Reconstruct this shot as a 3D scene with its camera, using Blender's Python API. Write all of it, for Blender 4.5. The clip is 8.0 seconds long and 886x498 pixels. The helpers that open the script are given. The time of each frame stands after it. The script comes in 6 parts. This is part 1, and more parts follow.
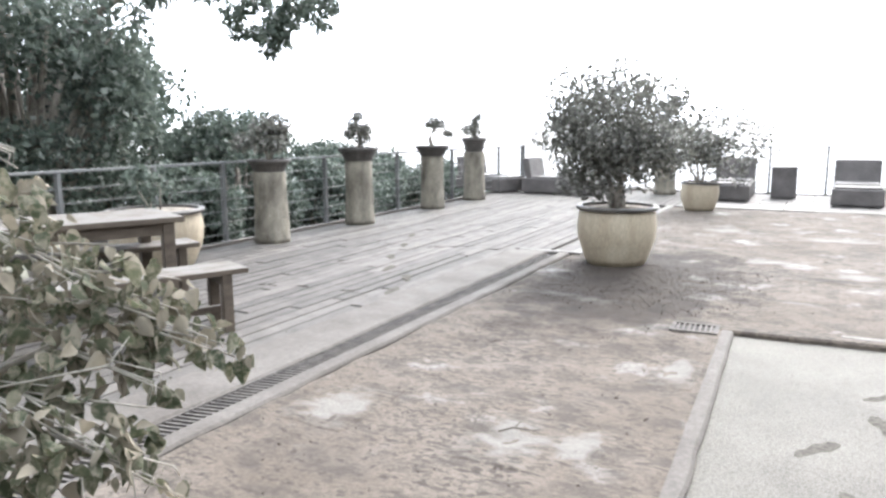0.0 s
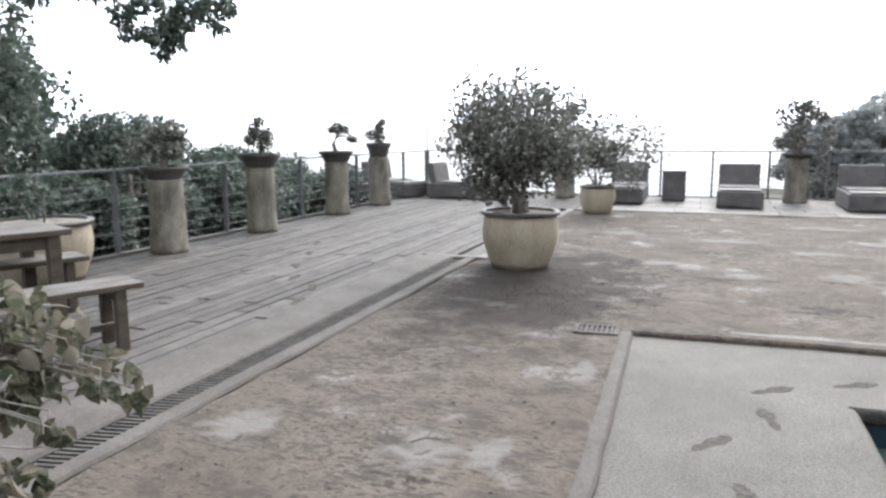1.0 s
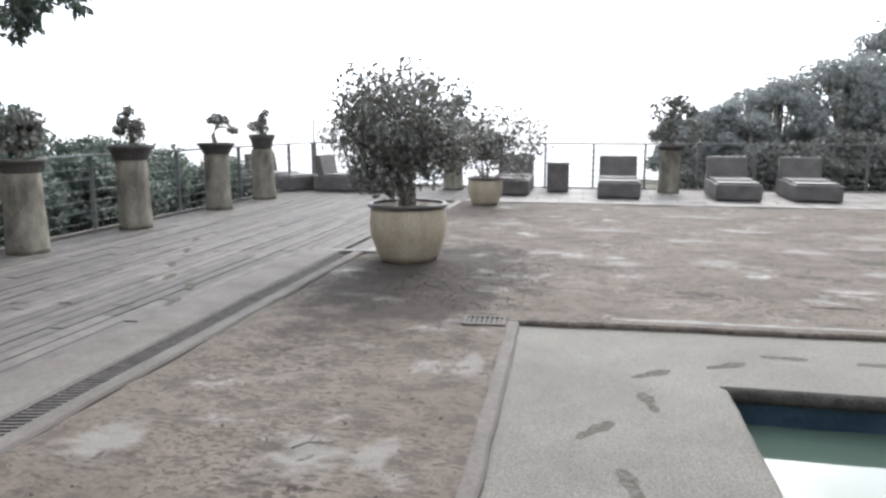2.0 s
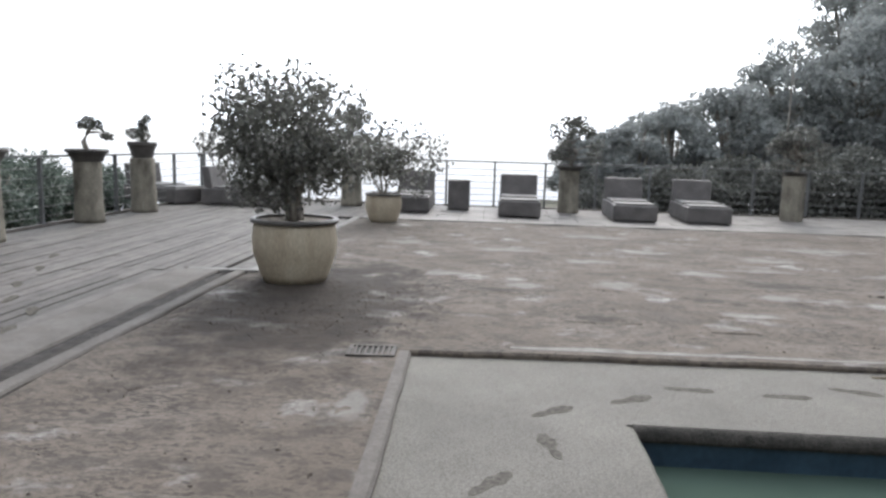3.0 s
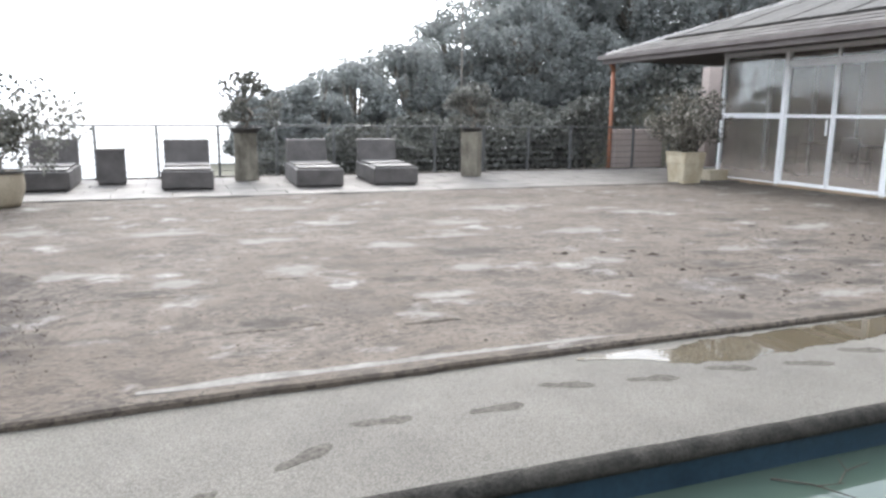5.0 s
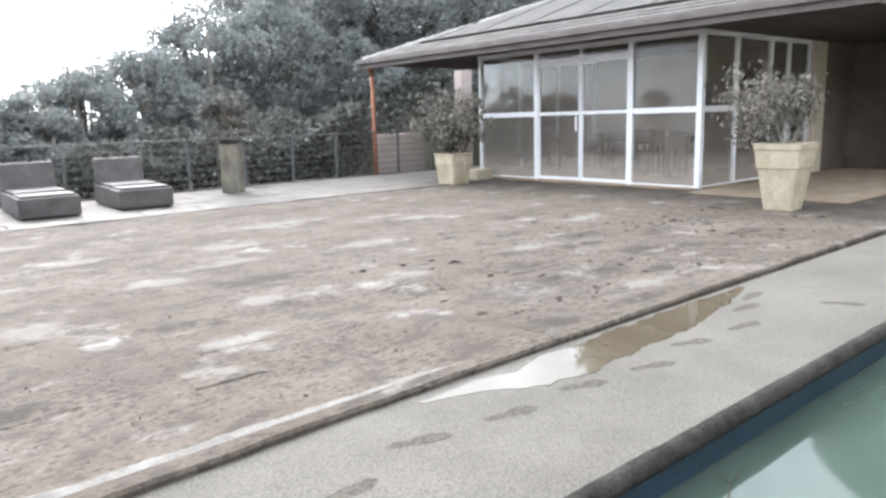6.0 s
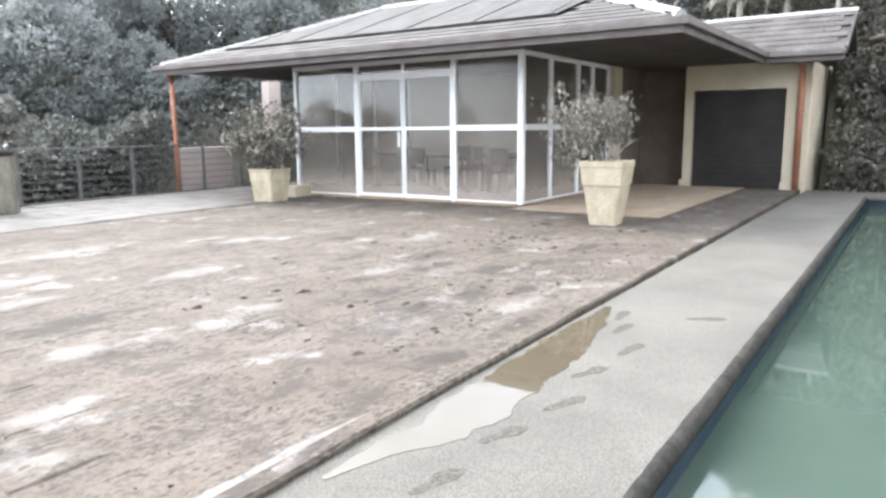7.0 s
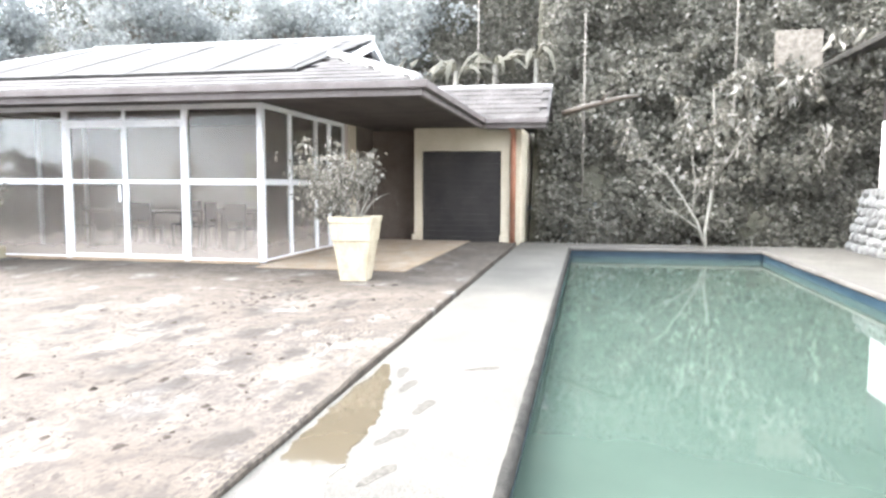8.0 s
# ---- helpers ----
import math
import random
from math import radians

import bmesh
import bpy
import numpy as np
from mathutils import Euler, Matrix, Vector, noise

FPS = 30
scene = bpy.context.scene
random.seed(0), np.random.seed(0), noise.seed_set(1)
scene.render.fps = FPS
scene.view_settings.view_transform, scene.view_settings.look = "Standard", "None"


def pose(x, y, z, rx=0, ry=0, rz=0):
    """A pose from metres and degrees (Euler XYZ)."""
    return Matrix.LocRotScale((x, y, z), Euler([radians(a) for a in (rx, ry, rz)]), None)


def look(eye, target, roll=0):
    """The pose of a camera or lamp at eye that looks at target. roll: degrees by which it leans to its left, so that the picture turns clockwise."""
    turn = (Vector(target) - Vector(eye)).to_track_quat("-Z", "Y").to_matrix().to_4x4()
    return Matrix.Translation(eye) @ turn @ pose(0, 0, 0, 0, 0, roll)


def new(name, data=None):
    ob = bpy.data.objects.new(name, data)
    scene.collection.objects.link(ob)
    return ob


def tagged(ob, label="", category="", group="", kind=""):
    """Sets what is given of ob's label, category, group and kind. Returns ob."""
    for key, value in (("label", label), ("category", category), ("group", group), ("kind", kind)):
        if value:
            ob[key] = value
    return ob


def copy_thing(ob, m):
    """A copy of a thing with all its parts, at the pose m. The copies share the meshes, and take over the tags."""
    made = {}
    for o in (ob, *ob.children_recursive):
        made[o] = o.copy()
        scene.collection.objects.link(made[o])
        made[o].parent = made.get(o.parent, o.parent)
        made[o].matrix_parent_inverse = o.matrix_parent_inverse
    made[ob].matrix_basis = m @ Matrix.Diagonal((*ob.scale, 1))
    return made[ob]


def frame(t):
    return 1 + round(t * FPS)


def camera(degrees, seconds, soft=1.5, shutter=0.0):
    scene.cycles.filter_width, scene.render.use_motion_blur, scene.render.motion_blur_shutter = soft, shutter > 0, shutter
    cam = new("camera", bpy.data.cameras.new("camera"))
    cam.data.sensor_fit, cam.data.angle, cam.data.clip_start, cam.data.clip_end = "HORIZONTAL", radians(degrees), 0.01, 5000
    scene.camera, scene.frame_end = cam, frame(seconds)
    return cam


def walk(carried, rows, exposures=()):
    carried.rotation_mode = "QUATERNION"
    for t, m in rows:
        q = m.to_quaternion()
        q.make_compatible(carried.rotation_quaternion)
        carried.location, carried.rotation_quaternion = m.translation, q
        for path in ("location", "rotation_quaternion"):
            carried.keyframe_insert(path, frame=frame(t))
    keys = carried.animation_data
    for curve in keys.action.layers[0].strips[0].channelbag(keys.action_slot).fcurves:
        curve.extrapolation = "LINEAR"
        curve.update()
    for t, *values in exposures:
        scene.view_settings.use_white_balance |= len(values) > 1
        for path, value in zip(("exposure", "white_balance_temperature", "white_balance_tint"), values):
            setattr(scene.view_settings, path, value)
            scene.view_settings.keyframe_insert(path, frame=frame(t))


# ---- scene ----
cam = camera(64.1, 8.0, soft=2.7)
PATH = [
    (0, (-0.05, 0.221, 1.403), (-0.979, 1.961, 1.075), -0.4),
    (0.5, (-0.047, 0.208, 1.435), (-0.809, 2.029, 1.112), 0.0),
    (1, (-0.066, 0.236, 1.432), (-0.754, 2.086, 1.113), -0.3),
    (1.5, (-0.073, 0.238, 1.429), (-0.562, 2.143, 1.067), 0.2),
    (2.8, (-0.017, 0.775, 1.37), (-0.284, 2.737, 1.083), 0.4),
    (3, (-0.027, 0.869, 1.361), (-0.155, 2.844, 1.073), 1.7),
    (3.5, (0.05, 1.124, 1.369), (0.384, 3.052, 0.954), -2.0),
    (4, (0.127, 1.388, 1.374), (0.581, 3.308, 1.048), -1.9),
    (4.2, (0.169, 1.512, 1.375), (0.632, 3.422, 1.006), -2.1),
    (5.3, (0.466, 2.366, 1.309), (1.254, 4.168, 0.942), 0.1),
    (5.5, (0.49, 2.525, 1.298), (1.347, 4.303, 0.973), -1.7),
    (6, (0.514, 2.889, 1.3), (1.775, 4.4, 0.939), -1.7),
    (6.5, (0.586, 3.279, 1.311), (1.998, 4.66, 0.995), -2.2),
    (7, (0.594, 3.595, 1.303), (2.232, 4.693, 0.972), -0.6),
    (7.5, (0.679, 3.822, 1.317), (2.532, 4.513, 1.017), -2.8),
    (8, (0.661, 4.03, 1.289), (2.614, 4.426, 1.111), 0.2),
]
EXPOSURE = [(0, 1.25), (0.5, 0.58), (1, 0.5), (1.7, 0.5), (3.0, 0.08), (3.5, 0.36), (5.5, 0.86), (6.5, 1.32), (7.0, 1.47), (7.5, 1.7), (8.0, 2.2)]
walk(cam, [(t, look(eye, target, roll)) for t, eye, target, roll in PATH], EXPOSURE)

# ---- world, sun, exposure ----
SUN_EL, SUN_AZ = 42.0, 8.0    # the hidden sun stands ahead, beyond the far railing
world = bpy.data.worlds.new("world")
scene.world = world
world.use_nodes = True
wn, wl = world.node_tree.nodes, world.node_tree.links
wn.clear()
w_out, w_bg = wn.new("ShaderNodeOutputWorld"), wn.new("ShaderNodeBackground")
w_sky, w_co, w_no, w_ra, w_mix = (wn.new("ShaderNodeTexSky"), wn.new("ShaderNodeTexCoord"), wn.new("ShaderNodeTexNoise"),
                                  wn.new("ShaderNodeValToRGB"), wn.new("ShaderNodeMix"))
w_sky.sky_type = "NISHITA"
w_sky.sun_disc = False
w_sky.sun_elevation, w_sky.sun_rotation = radians(SUN_EL), radians(SUN_AZ)
w_sky.dust_density, w_sky.air_density, w_sky.ozone_density = 6.0, 1.0, 1.0
w_no.inputs["Scale"].default_value, w_no.inputs["Detail"].default_value = 2.6, 6.0
w_no.inputs["Roughness"].default_value = 0.55
w_ra.color_ramp.elements[0].position, w_ra.color_ramp.elements[0].color = 0.40, (4.9, 5.4, 6.15, 1)
w_ra.color_ramp.elements[1].position, w_ra.color_ramp.elements[1].color = 0.60, (10.7, 11.45, 12.65, 1)
w_mix.data_type = "RGBA"
w_mix.inputs["Factor"].default_value = 0.85
wl.new(w_co.outputs["Generated"], w_no.inputs["Vector"])
wl.new(w_no.outputs["Fac"], w_ra.inputs["Fac"])
wl.new(w_sky.outputs["Color"], w_mix.inputs["A"])
wl.new(w_ra.outputs["Color"], w_mix.inputs["B"])
# the haze glows round the hidden sun
w_dot, w_max, w_pow, w_mad, w_glow = (wn.new("ShaderNodeVectorMath"), wn.new("ShaderNodeMath"), wn.new("ShaderNodeMath"), wn.new("ShaderNodeMath"), wn.new("ShaderNodeVectorMath"))
w_dot.operation, w_max.operation, w_pow.operation, w_mad.operation, w_glow.operation = "DOT_PRODUCT", "MAXIMUM", "POWER", "MULTIPLY_ADD", "SCALE"
w_dot.inputs[1].default_value = (math.sin(radians(SUN_AZ)) * math.cos(radians(SUN_EL)), math.cos(radians(SUN_AZ)) * math.cos(radians(SUN_EL)), math.sin(radians(SUN_EL)))
w_max.inputs[1].default_value, w_pow.inputs[1].default_value = 0.0, 6.0
w_mad.inputs[1].default_value, w_mad.inputs[2].default_value = 7.0, 2.6
wl.new(w_co.outputs["Generated"], w_dot.inputs[0])
wl.new(w_dot.outputs["Value"], w_max.inputs[0])
wl.new(w_max.outputs[0], w_pow.inputs[0])
wl.new(w_pow.outputs[0], w_mad.inputs[0])
wl.new(w_mix.outputs["Result"], w_glow.inputs[0])
wl.new(w_mad.outputs[0], w_glow.inputs["Scale"])
wl.new(w_glow.outputs["Vector"], w_bg.inputs["Color"])
wl.new(w_bg.outputs["Background"], w_out.inputs["Surface"])
w_bg.inputs["Strength"].default_value = 0.085

sun = new("sun", bpy.data.lights.new("sun", "SUN"))
sun.data.energy, sun.data.angle, sun.data.color = 0.6, radians(16), (1.0, 0.97, 0.93)
az, el = radians(SUN_AZ), radians(SUN_EL)
sun.matrix_world = look((math.sin(az) * math.cos(el) * 60, math.cos(az) * math.cos(el) * 60, math.sin(el) * 60), (0, 0, 0))


# ---- materials ----
def nodes_of(name):
    m = bpy.data.materials.new(name)
    m.use_nodes = True
    nt = m.node_tree
    return m, nt, nt.nodes["Principled BSDF"]


def noise_node(nt, scale, detail=4.0, rough=0.55, vec=None, stretch=None):
    n = nt.nodes.new("ShaderNodeTexNoise")
    n.inputs["Scale"].default_value, n.inputs["Detail"].default_value, n.inputs["Roughness"].default_value = scale, detail, rough
    if vec is None:
        vec = nt.nodes.new("ShaderNodeNewGeometry").outputs["Position"]
    if stretch:
        s = nt.nodes.new("ShaderNodeVectorMath")
        s.operation = "MULTIPLY"
        s.inputs[1].default_value = stretch
        nt.links.new(vec, s.inputs[0])
        vec = s.outputs[0]
    nt.links.new(vec, n.inputs["Vector"])
    return n.outputs["Fac"]


def ramp(nt, fac, stops):
    r = nt.nodes.new("ShaderNodeValToRGB")
    while len(r.color_ramp.elements) < len(stops):
        r.color_ramp.elements.new(0.5)
    for e, (p, c) in zip(r.color_ramp.elements, stops):
        e.position, e.color = p, (*c, 1) if len(c) == 3 else c
    nt.links.new(fac, r.inputs["Fac"])
    return r.outputs["Color"]


def mix(nt, fac, a, b, blend="MIX"):
    m = nt.nodes.new("ShaderNodeMix")
    m.data_type, m.blend_type = "RGBA", blend
    for key, v in (("Factor", fac), ("A", a), ("B", b)):
        if isinstance(v, (int, float)):
            m.inputs[key].default_value = v
        elif isinstance(v, tuple):
            m.inputs[key].default_value = (*v, 1)
        else:
            nt.links.new(v, m.inputs[key])
    return m.outputs["Result"]


def bump(nt, bsdf, height, strength, dist):
    b = nt.nodes.new("ShaderNodeBump")
    b.inputs["Strength"].default_value, b.inputs["Distance"].default_value = strength, dist
    nt.links.new(height, b.inputs["Height"])
    nt.links.new(b.outputs["Normal"], bsdf.inputs["Normal"])


def gray(v):
    return (v, v, v)


def surface(name, low, high, scale=3.0, fine=60.0, rough=0.8, strength=0.3, dist=0.01, metal=0.0, dust=None, dust_at=0.55,
            stretch=None, per_object=0.0, spec=0.3):
    """A worn surface: large stains from low to high, fine grain, and dust or ash in patches and on upward faces."""
    m, nt, b = nodes_of(name)
    col = ramp(nt, noise_node(nt, scale, 5, 0.6, stretch=stretch), [(0.3, low), (0.7, high)])
    grain = noise_node(nt, fine, 3, 0.6, stretch=stretch)
    col = mix(nt, 1.0, col, ramp(nt, grain, [(0.25, gray(0.72)), (0.75, gray(1.15))]), "MULTIPLY")
    if dust:
        geo = nt.nodes.new("ShaderNodeNewGeometry")
        sep = nt.nodes.new("ShaderNodeSeparateXYZ")
        nt.links.new(geo.outputs["Normal"], sep.inputs[0])
        up = ramp(nt, sep.outputs["Z"], [(0.2, gray(0.0)), (0.9, gray(1.0))])
        patch = ramp(nt, noise_node(nt, scale * 1.7, 6, 0.65), [(dust_at - 0.15, gray(0.0)), (dust_at + 0.12, gray(1.0))])
        col = mix(nt, mix(nt, 1.0, up, patch, "MULTIPLY"), col, dust)
    if per_object:
        info = nt.nodes.new("ShaderNodeObjectInfo")
        col = mix(nt, 1.0, col, ramp(nt, info.outputs["Random"], [(0.0, gray(1 - per_object)), (1.0, gray(1 + per_object))]), "MULTIPLY")
    nt.links.new(col, b.inputs["Base Color"])
    b.inputs["Roughness"].default_value, b.inputs["Metallic"].default_value = rough, metal
    b.inputs["Specular IOR Level"].default_value = spec
    if strength:
        bump(nt, b, grain, strength, dist)
    return m


ASH = (0.30, 0.29, 0.275)


def make_gravel(name="sandy_gravel_with_ash", spread=None):
    """The court's gravel; spread: the colour of what is scattered over it, thinning out to the rim of its patch."""
    m, nt, b = nodes_of(name)
    base = ramp(nt, noise_node(nt, 0.9, 6, 0.65), [(0.32, (0.060, 0.048, 0.037)), (0.50, (0.084, 0.069, 0.055)), (0.68, (0.107, 0.091, 0.076))])
    patch = ramp(nt, noise_node(nt, 1.9, 7, 0.6, stretch=(0.8, 1.0, 1.0)), [(0.575, gray(0)), (0.70, gray(0.8))])
    col = mix(nt, patch, base, (0.172, 0.165, 0.155))
    wet = ramp(nt, noise_node(nt, 0.55, 5, 0.7), [(0.30, gray(1)), (0.42, gray(0))])
    col = mix(nt, wet, col, (0.053, 0.045, 0.038))
    grit = noise_node(nt, 38, 5, 0.7)
    col = mix(nt, 1.0, col, ramp(nt, grit, [(0.3, gray(0.66)), (0.5, gray(1.0)), (0.7, gray(1.18))]), "MULTIPLY")
    specks = ramp(nt, noise_node(nt, 11, 6, 0.75), [(0.35, gray(0.75)), (0.46, gray(0))])
    col = mix(nt, specks, col, (0.041, 0.034, 0.027))
    crumbly = ramp(nt, noise_node(nt, 0.85, 4, 0.6), [(0.47, gray(0)), (0.60, gray(0.9))])
    crumbs = ramp(nt, noise_node(nt, 27, 4, 0.65, stretch=(0.7, 1.2, 1.0)), [(0.43, gray(1)), (0.49, gray(0))])
    col = mix(nt, mix(nt, 1.0, crumbly, crumbs, "MULTIPLY"), col, (0.032, 0.026, 0.021))
    scab = ramp(nt, noise_node(nt, 20, 4, 0.6, stretch=(0.6, 1.3, 1.0)), [(0.37, gray(0.85)), (0.42, gray(0))])
    col = mix(nt, scab, col, (0.030, 0.025, 0.020))
    crust = ramp(nt, noise_node(nt, 4.2, 6, 0.7, stretch=(0.8, 1.1, 1.0)), [(0.39, gray(0.8)), (0.50, gray(0))])
    col = mix(nt, crust, col, (0.041, 0.034, 0.028))
    # damp soil spilt round the foot of the large pot, its shade painted in
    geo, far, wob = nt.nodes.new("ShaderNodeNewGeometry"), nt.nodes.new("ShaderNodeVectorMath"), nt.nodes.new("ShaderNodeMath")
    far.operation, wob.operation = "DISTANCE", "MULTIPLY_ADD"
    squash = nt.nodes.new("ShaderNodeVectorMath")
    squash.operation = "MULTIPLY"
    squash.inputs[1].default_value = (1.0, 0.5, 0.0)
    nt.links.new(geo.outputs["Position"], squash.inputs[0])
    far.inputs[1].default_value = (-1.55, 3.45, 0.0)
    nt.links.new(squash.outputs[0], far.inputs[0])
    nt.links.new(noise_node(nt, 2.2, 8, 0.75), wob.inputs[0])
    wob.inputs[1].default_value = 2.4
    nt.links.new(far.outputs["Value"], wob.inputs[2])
    spill_shade = nt.nodes.new("ShaderNodeMapRange")
    spill_shade.inputs["From Min"].default_value, spill_shade.inputs["From Max"].default_value = 1.95, 2.40
    spill_shade.inputs["To Min"].default_value, spill_shade.inputs["To Max"].default_value = 0.9, 0.0
    nt.links.new(wob.outputs[0], spill_shade.inputs["Value"])
    col = mix(nt, spill_shade.outputs["Result"], col, mix(nt, 1.0, col, (0.24, 0.21, 0.185), "MULTIPLY"))
    if spread:
        at, thin = nt.nodes.new("ShaderNodeAttribute"), nt.nodes.new("ShaderNodeMath")
        at.attribute_name = "spread"
        thin.operation = "MULTIPLY_ADD"
        thin.inputs[1].default_value = 1.5
        nt.links.new(noise_node(nt, 13, 6, 0.7, stretch=(0.8, 1.2, 1.0)), thin.inputs[0])
        nt.links.new(at.outputs["Fac"], thin.inputs[2])
        fine = ramp(nt, noise_node(nt, 60, 3, 0.6), [(0.3, tuple(v * 0.8 for v in spread)), (0.7, tuple(v * 1.15 for v in spread))])
        half = nt.nodes.new("ShaderNodeMapRange")
        half.inputs["From Min"].default_value, half.inputs["From Max"].default_value, half.inputs["To Max"].default_value = 0.68, 1.45, 0.85
        nt.links.new(thin.outputs[0], half.inputs["Value"])
        col = mix(nt, half.outputs["Result"], col, fine)
    nt.links.new(col, b.inputs["Base Color"])
    nt.links.new(ramp(nt, patch, [(0.0, gray(0.9)), (0.85, gray(0.55))]), b.inputs["Roughness"])
    b.inputs["Specular IOR Level"].default_value = 0.25
    bump(nt, b, grit, 0.4, 0.016)
    return m


def make_slab():
    m, nt, b = nodes_of("pebble_wash_with_ash")
    base = ramp(nt, noise_node(nt, 1.3, 6, 0.6), [(0.35, (0.086, 0.079, 0.067)), (0.65, (0.119, 0.110, 0.094))])
    v = nt.nodes.new("ShaderNodeTexVoronoi")
    v.inputs["Scale"].default_value = 95
    geo = nt.nodes.new("ShaderNodeNewGeometry")
    nt.links.new(geo.outputs["Position"], v.inputs["Vector"])
    col = mix(nt, 1.0, base, ramp(nt, v.outputs["Distance"], [(0.05, gray(1.25)), (0.7, gray(0.6))]), "MULTIPLY")
    col = mix(nt, ramp(nt, noise_node(nt, 5, 6, 0.7), [(0.56, gray(0)), (0.7, gray(0.5))]), col, (0.074, 0.068, 0.060))
    nt.links.new(col, b.inputs["Base Color"])
    b.inputs["Roughness"].default_value = 0.75
    b.inputs["Specular IOR Level"].default_value = 0.3
    bump(nt, b, noise_node(nt, 70, 4, 0.7), 0.65, 0.01)
    return m


def make_leaf(name, dark, light, ash, ash_share, rough=0.55, thin_share=0.35, blotch=0.0):
    m, nt, b = nodes_of(name)
    geo = nt.nodes.new("ShaderNodeNewGeometry")
    col = ramp(nt, geo.outputs["Random Per Island"], [(0.0, dark), (1 - ash_share, light), (min(0.99, 1 - ash_share + 0.08), ash), (1.0, tuple(c * 1.2 for c in ash))])
    col = mix(nt, 1.0, col, ramp(nt, noise_node(nt, 30, 3), [(0.3, gray(0.75)), (0.7, gray(1.15))]), "MULTIPLY")
    if blotch:
        col = mix(nt, ramp(nt, noise_node(nt, 60, 4, 0.65), [(0.45, gray(0.0)), (0.62, gray(blotch))]), col, ash)
    nt.links.new(col, b.inputs["Base Color"])
    b.inputs["Roughness"].default_value = rough
    b.inputs["Specular IOR Level"].default_value = 0.35
    thin, both = nt.nodes.new("ShaderNodeBsdfTranslucent"), nt.nodes.new("ShaderNodeMixShader")
    both.inputs[0].default_value = thin_share
    nt.links.new(col, thin.inputs["Color"])
    nt.links.new(b.outputs[0], both.inputs[1])
    nt.links.new(thin.outputs[0], both.inputs[2])
    nt.links.new(both.outputs[0], nt.nodes["Material Output"].inputs["Surface"])
    return m


def make_water(name, col, rough, scale, strength):
    m, nt, b = nodes_of(name)
    c = ramp(nt, noise_node(nt, 0.6, 4, 0.6), [(0.3, tuple(v * 0.9 for v in col)), (0.7, tuple(v * 1.1 for v in col))])
    nt.links.new(c, b.inputs["Base Color"])
    b.inputs["Roughness"].default_value, b.inputs["IOR"].default_value = rough, 1.33
    b.inputs["Specular IOR Level"].default_value = 0.5
    bump(nt, b, noise_node(nt, scale, 3, 0.5), strength, 0.02)
    return m


def make_glass():
    """Dusty window glass: clear glass with grey dust, thicker towards patches."""
    m, nt, b = nodes_of("dusty_window_glass")
    out = nt.nodes["Material Output"]
    tr, gl, dust = nt.nodes.new("ShaderNodeBsdfTransparent"), nt.nodes.new("ShaderNodeBsdfGlossy"), nt.nodes.new("ShaderNodeBsdfDiffuse")
    tr.inputs["Color"].default_value = (0.90, 0.92, 0.915, 1)
    gl.inputs["Roughness"].default_value = 0.04
    dust.inputs["Color"].default_value = (0.45, 0.385, 0.335, 1)
    fr = nt.nodes.new("ShaderNodeFresnel")
    fr.inputs["IOR"].default_value = 1.36
    a, c = nt.nodes.new("ShaderNodeMixShader"), nt.nodes.new("ShaderNodeMixShader")
    nt.links.new(fr.outputs[0], a.inputs[0])
    nt.links.new(tr.outputs[0], a.inputs[1])
    nt.links.new(gl.outputs[0], a.inputs[2])
    geo, sep = nt.nodes.new("ShaderNodeNewGeometry"), nt.nodes.new("ShaderNodeSeparateXYZ")
    nt.links.new(geo.outputs["Position"], sep.inputs[0])
    film = ramp(nt, noise_node(nt, 1.1, 5, 0.6), [(0.3, gray(0.07)), (0.75, gray(0.19))])
    splash = nt.nodes.new("ShaderNodeMath")          # splashed mud on the lowest half metre
    splash.operation = "MULTIPLY_ADD"
    nt.links.new(noise_node(nt, 2.5, 5, 0.6), splash.inputs[0])
    splash.inputs[1].default_value = 0.5
    nt.links.new(sep.outputs["Z"], splash.inputs[2])
    film = mix(nt, ramp(nt, splash.outputs[0], [(0.45, gray(1)), (0.85, gray(0))]), film, gray(0.5))
    nt.links.new(film, c.inputs[0])
    nt.links.new(a.outputs[0], c.inputs[1])
    nt.links.new(dust.outputs[0], c.inputs[2])
    nt.links.new(c.outputs[0], out.inputs["Surface"])
    return m


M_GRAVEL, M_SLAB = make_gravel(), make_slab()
M_ASHPATCH, M_MUDPATCH = make_gravel("gravel_under_pale_ash", (0.132, 0.123, 0.111)), make_gravel("gravel_under_dark_mud", (0.030, 0.025, 0.020))
M_KERB = surface("kerb_concrete", (0.060, 0.052, 0.045), (0.102, 0.092, 0.082), 2.2, 45, 0.85, 0.4, 0.008)
M_CONC = surface("ashy_concrete", (0.050, 0.045, 0.040), (0.128, 0.119, 0.108), 1.9, 40, 0.65, 0.3, 0.006, per_object=0.12)
M_PLANK = surface("weathered_plank", (0.034, 0.030, 0.027), (0.076, 0.069, 0.062), 2.5, 30, 0.8, 0.5, 0.006, dust=(0.082, 0.074, 0.066), dust_at=0.52,
                  stretch=(6.0, 0.7, 6.0), per_object=0.27)
M_DARK = surface("drain_dark", (0.02, 0.02, 0.02), (0.05, 0.045, 0.04), 5, 50, 0.9, 0.3)
M_IRON = surface("rusty_drain_iron", (0.035, 0.031, 0.028), (0.075, 0.066, 0.058), 8, 60, 0.75, 0.4, 0.004, dust=(0.12, 0.112, 0.10), dust_at=0.64)
